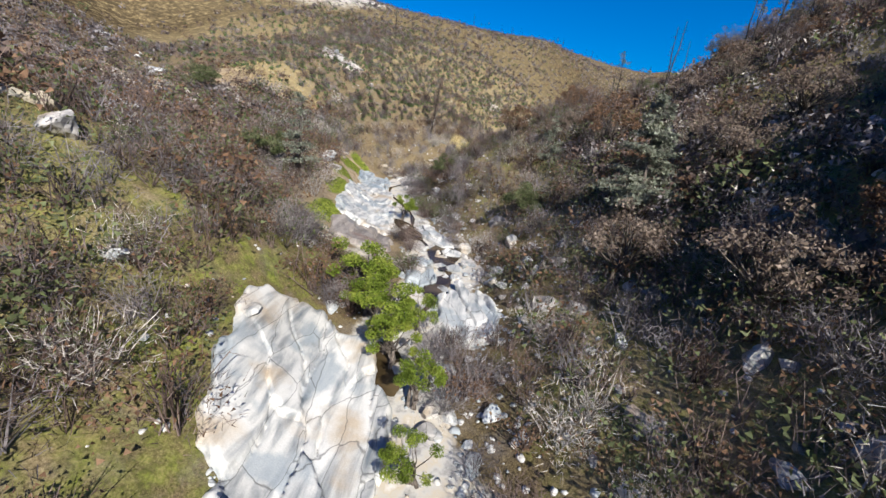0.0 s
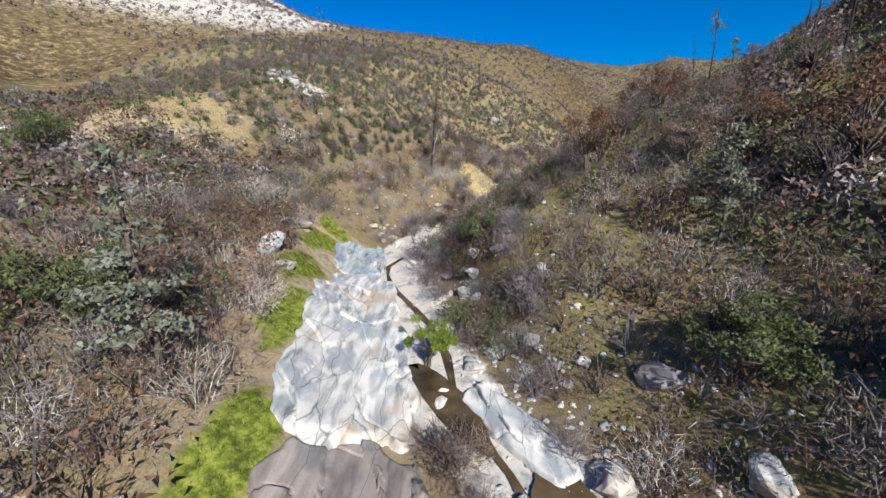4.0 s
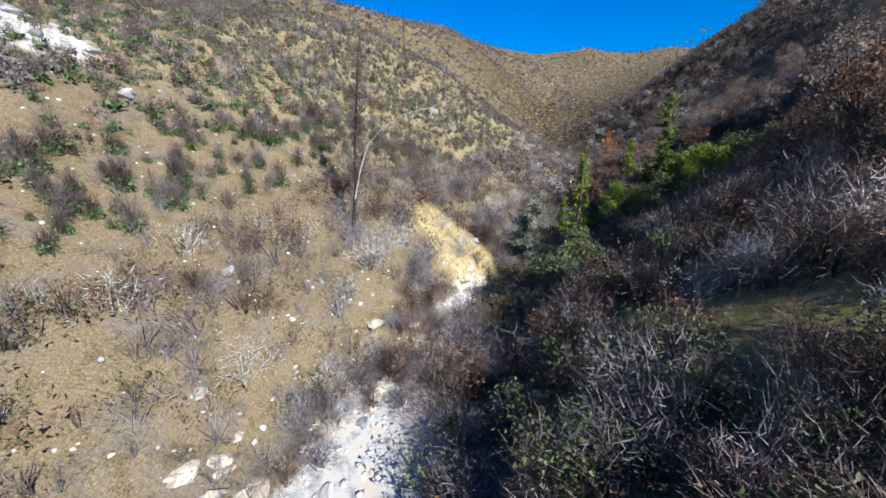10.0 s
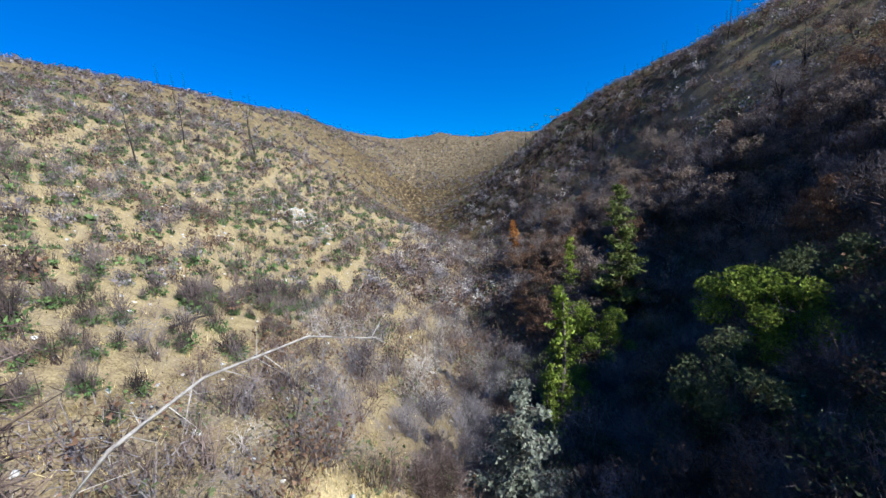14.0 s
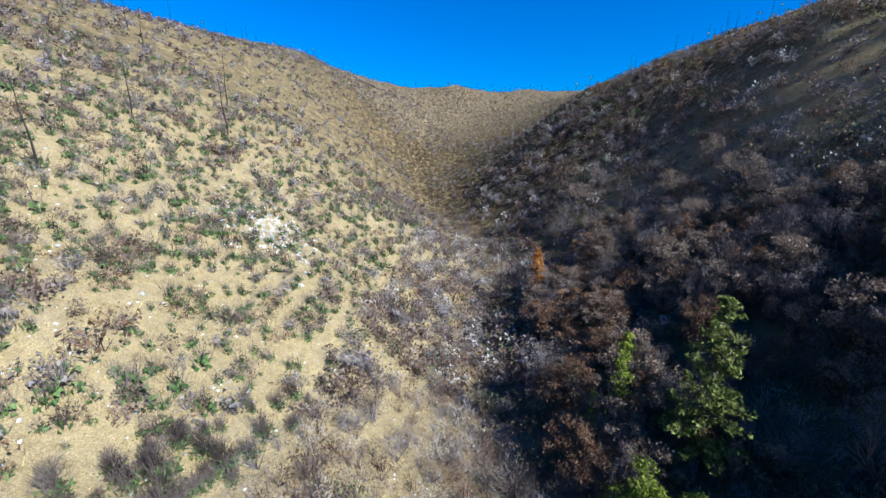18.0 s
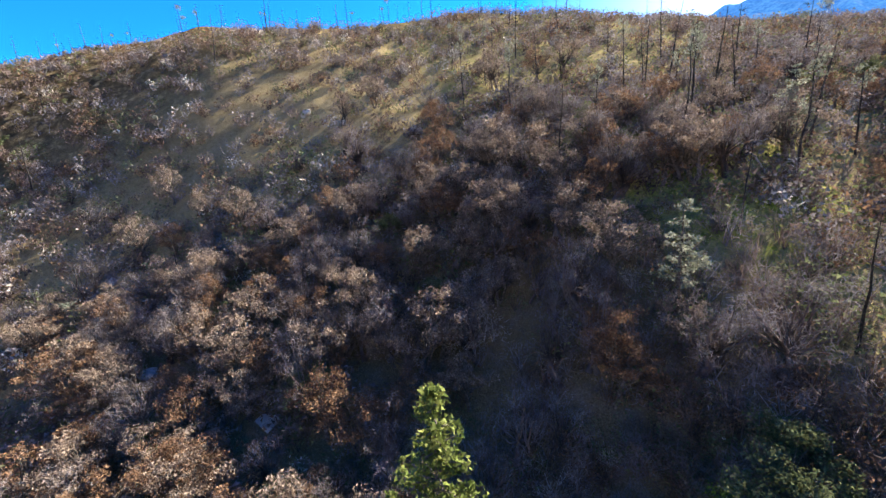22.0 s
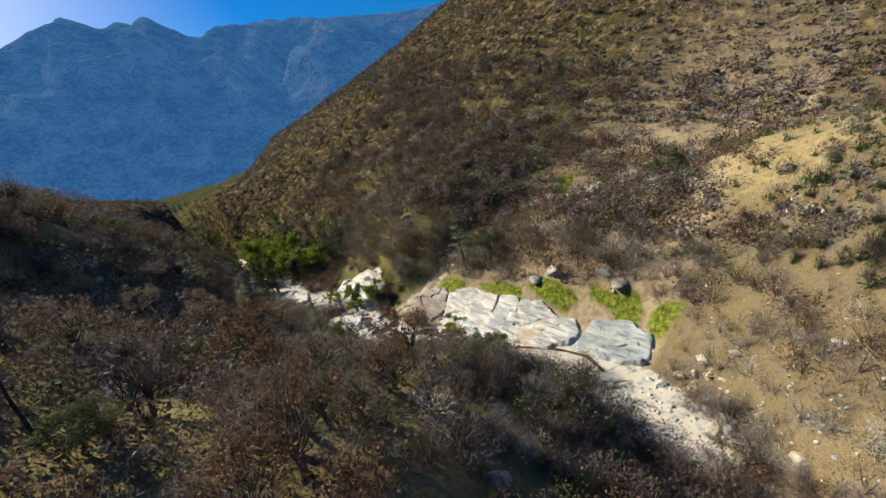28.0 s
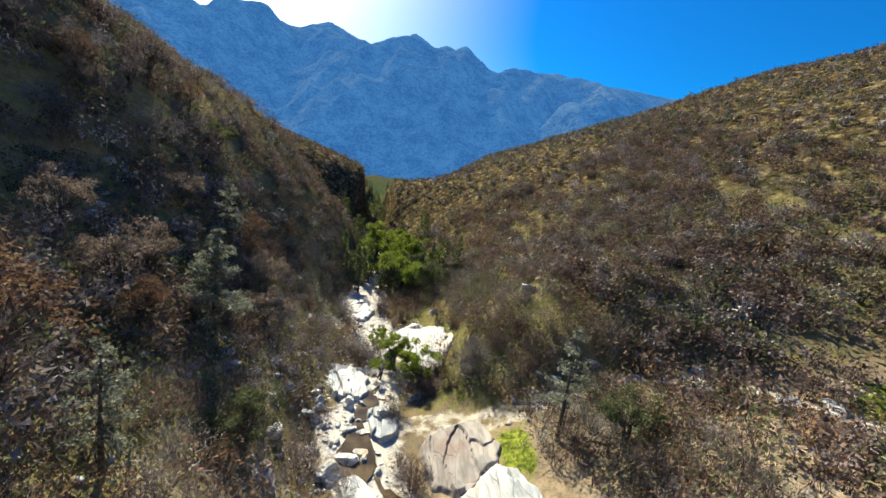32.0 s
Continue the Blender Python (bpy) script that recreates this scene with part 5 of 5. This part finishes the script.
def burnt_pine(seed, tall, green_top=False, branches=26, fine=None):
    """A bare black trunk with short dead branches, some with a thin grey-green top."""
    r = np.random.default_rng(seed)
    trunk, limbs, crown = Soup(), Soup(), Soup()
    top = np.array([r.normal() * 0.04 * tall, r.normal() * 0.04 * tall, tall])
    trunk.limb(bent((0, 0, -0.4), top, r, 6, 0.06), 0.07 + tall * 0.007, 0.03, 7)
    for _ in range(branches):
        f = r.uniform(0.3, 1.0)
        t = r.uniform(0, 2 * math.pi)
        reach = r.uniform(0.3, 1.5) * (1.25 - f) * (1.5 if fine else 1)
        a = top * f
        b = a + (math.cos(t) * reach, math.sin(t) * reach, reach * r.uniform(-0.1, 0.7))
        limbs.tube(a, b, 0.028, 0.008, 3)
        for _ in range(8 if fine else 3):
            limbs.blade(a + (b - a) * r.uniform(0.3, 1), r.normal(size=3) * 0.6 - (0, 0, 0.3 if fine else 0), 0.55, 0.025, r)
    if green_top:
        for _ in range(9):
            c = top * r.uniform(0.78, 1.0) + r.normal(size=3) * (0.55, 0.55, 0.2)
            limbs.tube(top * 0.85, c, 0.03, 0.01, 3)
            clump(crown, c, 0.5, 42, 0.17, r, 0.8)
    return trunk.mesh("trunk", CHAR), limbs.mesh("dead_branches", fine or CHAR), crown.mesh("crown", NEEDLE_GREY) if green_top else None


def add_tree(name, meshes, x, y, size, turn, label, group, tilt=0.0):
    trunk, limbs, crown = meshes[:3]
    ob = new(name, trunk)
    part("branchwork", limbs, ob, kind="stuff")
    for stem in meshes[3] if len(meshes) > 3 else ():
        part("stem", stem, ob)
    if crown:
        part("crown", crown, ob, kind="stuff")
    ob.matrix_basis = pose(x, y, height(x, y), tilt, 0, turn) @ Matrix.Scale(size, 4)
    return tagged(ob, label, "tree", group)


ALDERS = [broadleaf(200 + k, LEAF_GREEN, BARK, 4.6, 1.8, 18, 330, 0.12, 0.35, 3) for k in range(3)]
OAKS = [broadleaf(220 + k, LEAF_PALE, BARK, 5.0, 2.1, 26, 96, 0.125, 0.3, 2) for k in range(4)]
RUST_OAKS = [broadleaf(240 + k, LEAF_RUST, BARK, 5.0, 2.0, 26, 96, 0.125, 0.3, 2) for k in range(3)]
GREEN_OAKS = [broadleaf(260 + k, LEAF_OLIVE, BARK, 5.2, 2.6, 26, 280, 0.14, 0.3, 2) for k in range(3)]
BARE_OAKS = [broadleaf(280 + k, None, TWIG_DARK, 5.2, 1.9, 30, 0, 0.2, 0.25, 3) for k in range(3)]
FIRS = [conifer(300, NEEDLE, BARK, 12, 2.4, 70, 26, 0.20), conifer(301, LEAF_GREEN, BARK, 9, 1.1, 46, 26, 0.18), conifer(302, NEEDLE, BARK, 10, 2.2, 46, 24, 0.2, 0.2, 0.2)]
BLUE_PINE = conifer(315, NEEDLE_GREY, BARK, 8.5, 3.0, 64, 26, 0.20, 0.12)
GREY_PINES = [conifer(310 + k, NEEDLE_GREY, BARK, 9, 2.4, 30, 22, 0.20, 0.3, 0.25) for k in range(2)]
ORANGE_FIR = conifer(320, LEAF_ORANGE, CHAR, 9, 1.7, 60, 26, 0.19, 0.12)
SNAGS = [burnt_pine(330 + k, 10 + k, k % 2 == 0) for k in range(4)]

for x, y, s, k in ((-4.3, 38.5, 0.85, 0), (-3.1, 37.7, 0.6, 1), (-0.6, 34.0, 0.75, 2), (-0.3, 32.3, 0.6, 0), (0.7, 36.6, 0.5, 1), (1.5, 29.9, 0.5, 2), (2.3, 25.2, 0.42, 0), (-4.9, 61.7, 0.55, 0),
                   (-3, 6, 1.2, 1), (0, 1, 1.4, 0), (3, -5, 1.5, 1), (0, -11, 1.6, 2), (6, -13, 1.6, 0), (2, -19, 1.7, 1), (8, -23, 1.7, 2), (-3, -16, 1.3, 0)):
    add_tree("alder", ALDERS[k], x, y, s * 1.4, k * 97 + x * 31, "slender green-leaved alder on the creek bank", "alders along the creek")
for x, y, m, s, label in ((31.2, 118.6, FIRS[0], 1.2, "tall yellow-green conifer rising from the shaded gorge"), (31.5, 125, FIRS[1], 1.05, "narrow bright green conifer in the gorge"),
                          (29.6, 126, FIRS[1], 0.55, "small bright green conifer in the gorge"), (17.5, 113.6, FIRS[1], 1.2, "narrow bright green conifer beside the gorge"),
                          (33, 121, FIRS[2], 0.7, "browning conifer beside the tall one"), (14.8, 112.0, FIRS[1], 0.75, "bright green conifer at the gorge mouth"),
                          (35.5, 120, FIRS[2], 0.55, "yellow-green conifer in the gorge")):
    add_tree("conifer", m, x, y, s, x * 40, label, "conifers of the gorge")
add_tree("dead_conifer", ORANGE_FIR, 42.5, 147.4, 1.0, 20, "scorched orange conifer with dead needles", "conifers of the gorge")
add_tree("dead_conifer", ORANGE_FIR, 47, 151.5, 0.65, 120, "scorched orange conifer with dead needles", "conifers of the gorge")
BRIGHT_OAKS = [broadleaf(270 + k, LEAF_GREEN, BARK, 5.0, 2.4, 26, 280, 0.13, 0.3, 2) for k in range(2)]
for x, y, k, s in ((24.3, 104.6, 0, 1.25), (25.6, 116.2, 1, 1.2), (22.2, 103.3, 1, 0.9), (19.5, 115.0, 0, 0.8)):
    add_tree("live_oak", BRIGHT_OAKS[k], x, y, s, x * 53, "leafy bright green oak in the gorge", "live oaks")
for x, y, k, s in ((26.2, 102.6, 0, 1.05), (18.3, 103.2, 1, 1.1), (8.8, 98.9, 2, 1.15), (-0.6, 73.8, 1, 0.75), (9.1, 54.9, 2, 0.85), (-7, 8, 0, 1.2), (30, 17, 1, 1.0), (-4, -4, 2, 1.3), (-18.6, 54.4, 1, 0.8), (-38, 74, 0, 0.9)):
    add_tree("live_oak", GREEN_OAKS[k], x, y, s, x * 53, "evergreen oak with a rounded olive-green crown", "live oaks")
for x, y, k, s in ((12.6, 62.5, 0, 0.8), (-14.4, 52.7, 1, 1.05), (36, 100, 1, 0.95), (46, 78, 0, 0.9), (22, 30, 0, 1.0)):
    add_tree("grey_pine", GREY_PINES[k], x, y, s, x * 29, "thin-crowned grey-green pine above the creek", "grey pines")
add_tree("grey_pine", BLUE_PINE, 16.3, 44.3, 1.1, 40, "full blue-green pine on the rocky bank", "grey pines")
add_tree("grey_pine", BLUE_PINE, 10.2, 109.4, 0.95, 140, "full blue-green pine at the mouth of the gorge", "grey pines")
add_tree("dead_oak", RUST_OAKS[0], 18.6, 61.8, 1.5, 75, "broad fire-killed oak with golden-brown leaves", "dead oaks")
HERO = burnt_pine(350, 13.5, False, 260, TWIG_BROWN)
hero = add_tree("burnt_pine", HERO, -6.5, 102.6, 0.95, 0, "tall burnt pine with bare drooping branches", "burnt pines", 1.0)
hero.matrix_basis = Matrix.LocRotScale((-6.5, 102.6, height(-6.5, 102.6)), Vector((0, 0, 1)).rotation_difference(Vector((1.3, 0.8, 12))), (0.95, 0.95, 0.95))
arm = Soup()
ar = np.random.default_rng(8)
arc = [np.array(p) for p in ((0.0, 0.0, 3.0), (0.35, -0.1, 5.4), (0.8, -0.1, 7.0), (1.8, -0.1, 8.3), (3.2, -0.2, 9.3), (5.0, -0.6, 9.9), (6.3, -1.2, 9.8))]
arm.limb(arc, 0.075, 0.012, 5)
for k in range(60):
    s = ar.uniform(2.2, 6)
    i = min(5, int(s))
    arm.blade(arc[i] + (arc[i + 1] - arc[i]) * (s - i), ar.normal(size=3) * 0.5 + (0.3, 0, 0.15), 0.6, 0.022, ar)
part("bent_arm", arm.mesh("bent_arm", BLEACHED), hero, "long bleached branch bent over in an arch")

tr = np.random.default_rng(21)
spots = [(28.0, 91.2), (38.7, 91.9), (38.3, 74.2), (54, 79.1), (62, 84.5), (60.7, 82.6), (47.3, 89.3), (46.6, 74.1), (54.6, 83.9), (29.8, 76.5), (64.7, 99.5), (51.7, 100.1), (74.3, 86.5), (63.4, 80.5), (49.8, 86.2),
         (52.4, 77.2), (43.8, 71.8), (86, 88.7), (74.2, 102.7), (28.7, 95.3), (57, 92), (69, 93), (80, 97), (66, 74), (58, 68), (72, 70), (90, 78), (36, 66), (47, 62), (33, 84), (42, 82)]
for k, (x, y) in enumerate(spots):
    add_tree("burnt_pine", SNAGS[k % 4], x, y, tr.uniform(0.6, 0.95), tr.uniform(0, 360), "slim fire-blackened pine" + (" with a thin grey-green top" if k % 2 == 0 else " without needles"), "burnt pines of the eastern bench", tr.uniform(-3, 3))
# dead oaks of the shaded slope and gorge
count = 0
while count < 390:
    if count < 310:
        x, y = (tr.uniform(18, 64), tr.uniform(88, 150)) if count < 250 else (tr.uniform(18, 80), tr.uniform(84, 172))
    else:
        x, y = tr.uniform(8, 60), tr.uniform(10, 90)
    cd = float(line_distance(CREEK, np.array([x]), np.array([y]))[0][0])
    cx = float(np.interp(y, [c[1] for c in CREEK], [c[0] for c in CREEK]))
    if path_distance(x, y) < 8.5 or x < cx + (12 if count >= 310 else 3) or cd < 4.5 or (x - 34) ** 2 + (y - 90) ** 2 < 90:
        continue
    u = tr.random()
    if u < 0.32:
        add_tree("dead_oak", OAKS[count % 4], x, y, tr.uniform(0.75, 1.35), tr.uniform(0, 360), "fire-killed oak with withered grey-brown leaves", "dead oaks")
    elif u < 0.50:
        add_tree("dead_oak", RUST_OAKS[count % 3], x, y, tr.uniform(0.7, 1.2), tr.uniform(0, 360), "fire-killed oak with rust-brown leaves", "dead oaks")
    elif u < 0.94:
        add_tree("bare_oak", BARE_OAKS[count % 3], x, y, tr.uniform(0.7, 1.25), tr.uniform(0, 360), "leafless burnt oak with dark stems and grey twigs", "bare oaks")
    else:
        add_tree("live_oak", GREEN_OAKS[count % 3], x, y, tr.uniform(0.4, 0.7), tr.uniform(0, 360), "small evergreen oak among dead ones", "live oaks")
    count += 1
# dead trunks along the far ridges, and living pines far down the valley
poles = [burnt_pine(400 + k, 9, k == 2, 8) for k in range(3)]
rows = []
for k in range(230):
    x, y = tr.uniform(-160, 330), tr.uniform(150, 520)
    if tr.random() < 0.4:
        x, y = tr.uniform(60, 200), tr.uniform(40, 260)
    for me in poles[k % 3]:
        if me:
            rows.append((me, x, y, height(x, y), tr.uniform(0, 6.28), tr.uniform(0.5, 1.0)))
joined("ridge_snags", rows, "dead pine trunks standing along the ridges", "trees")
rows = []
woods = [conifer(420 + k, NEEDLE if k else LEAF_OLIVE, BARK, 8, 1.8, 20, 10, 0.42) for k in range(2)]
for k in range(240):
    y = -tr.random() ** 1.4 * 300 + 5
    x = float(np.interp(y, [c[1] for c in CREEK], [c[0] for c in CREEK])) + tr.normal() * (7 + abs(y) * 0.09)
    if height(x, y) > -10:
        continue
    for me in woods[k % 2]:
        rows.append((me, x, y, height(x, y), tr.uniform(0, 6.28), tr.uniform(0.5, 1.1)))
joined("creekside_woods", rows, "dark green pines lining the lower creek", "trees")


# ---- fallen wood ----
def fallen_log(label, x, y, turn, length, radius, mat, seed, roots=0):
    r = np.random.default_rng(seed)
    log = Soup()
    pts = [np.array([(i / 5 - 0.5) * length, r.normal() * 0.05, radius * 0.7 + r.normal() * 0.03]) for i in range(6)]
    log.limb(pts, radius, radius * 0.55, 7)
    ob = new("fallen_log", log.mesh("fallen_log", mat, True))
    for k in range(roots):
        a = r.uniform(0, 2 * math.pi)
        arm = Soup()
        end = np.array([-0.5 * length - r.uniform(0.2, 0.9), math.cos(a) * r.uniform(0.5, 1.5), abs(math.sin(a)) * r.uniform(0.3, 1.5)])
        arm.limb(bent(pts[0], end, r, 4, 0.12), radius * 0.5, 0.02, 5)
        part("root", arm.mesh("root", mat, True), ob)
    for k in range(5):
        arm = Soup()
        base = pts[2] + (pts[5] - pts[2]) * r.random()
        arm.limb(bent(base, base + r.normal(size=3) * (0.5, 0.9, 0.3) + (0.3, 0, 0.5), r, 3, 0.06), radius * 0.25, 0.01, 4)
        part("branch_stub", arm.mesh("branch_stub", mat, True), ob)
    dx, dy = math.cos(radians(turn)), math.sin(radians(turn))
    rise = height(x + dx * length / 2, y + dy * length / 2) - height(x - dx * length / 2, y - dy * length / 2)
    ob.matrix_basis = pose(x, y, height(x, y), 0, -math.degrees(math.atan2(rise, length)), turn)
    return tagged(ob, label, "log", "fallen logs")


fallen_log("bleached fallen trunk with upturned bare roots", 10.0, 36.1, 25, 3.0, 0.16, BLEACHED, 1, 7)
fallen_log("thin grey log lying across the pool", 1.0, 41.2, 170, 3.6, 0.10, BLEACHED, 2)
fallen_log("white barkless log on the gorge slope", 53.9, 166.6, 60, 5.0, 0.20, BLEACHED, 3)
fallen_log("bleached log on the shaded bank", 15.4, 42.6, 110, 2.6, 0.14, BLEACHED, 4)
fallen_log("pale fallen pine on the bench", 34, 88, 20, 5.5, 0.13, BLEACHED, 5)
fallen_log("pale fallen pine on the bench", 45, 83, 150, 5.0, 0.12, BLEACHED, 6)
fallen_log("charred fallen stem on the hillside", 0, 117, 130, 4.0, 0.09, CHAR, 7)
fallen_log("charred fallen stem on the hillside", -4, 121, 60, 3.5, 0.08, CHAR, 8)
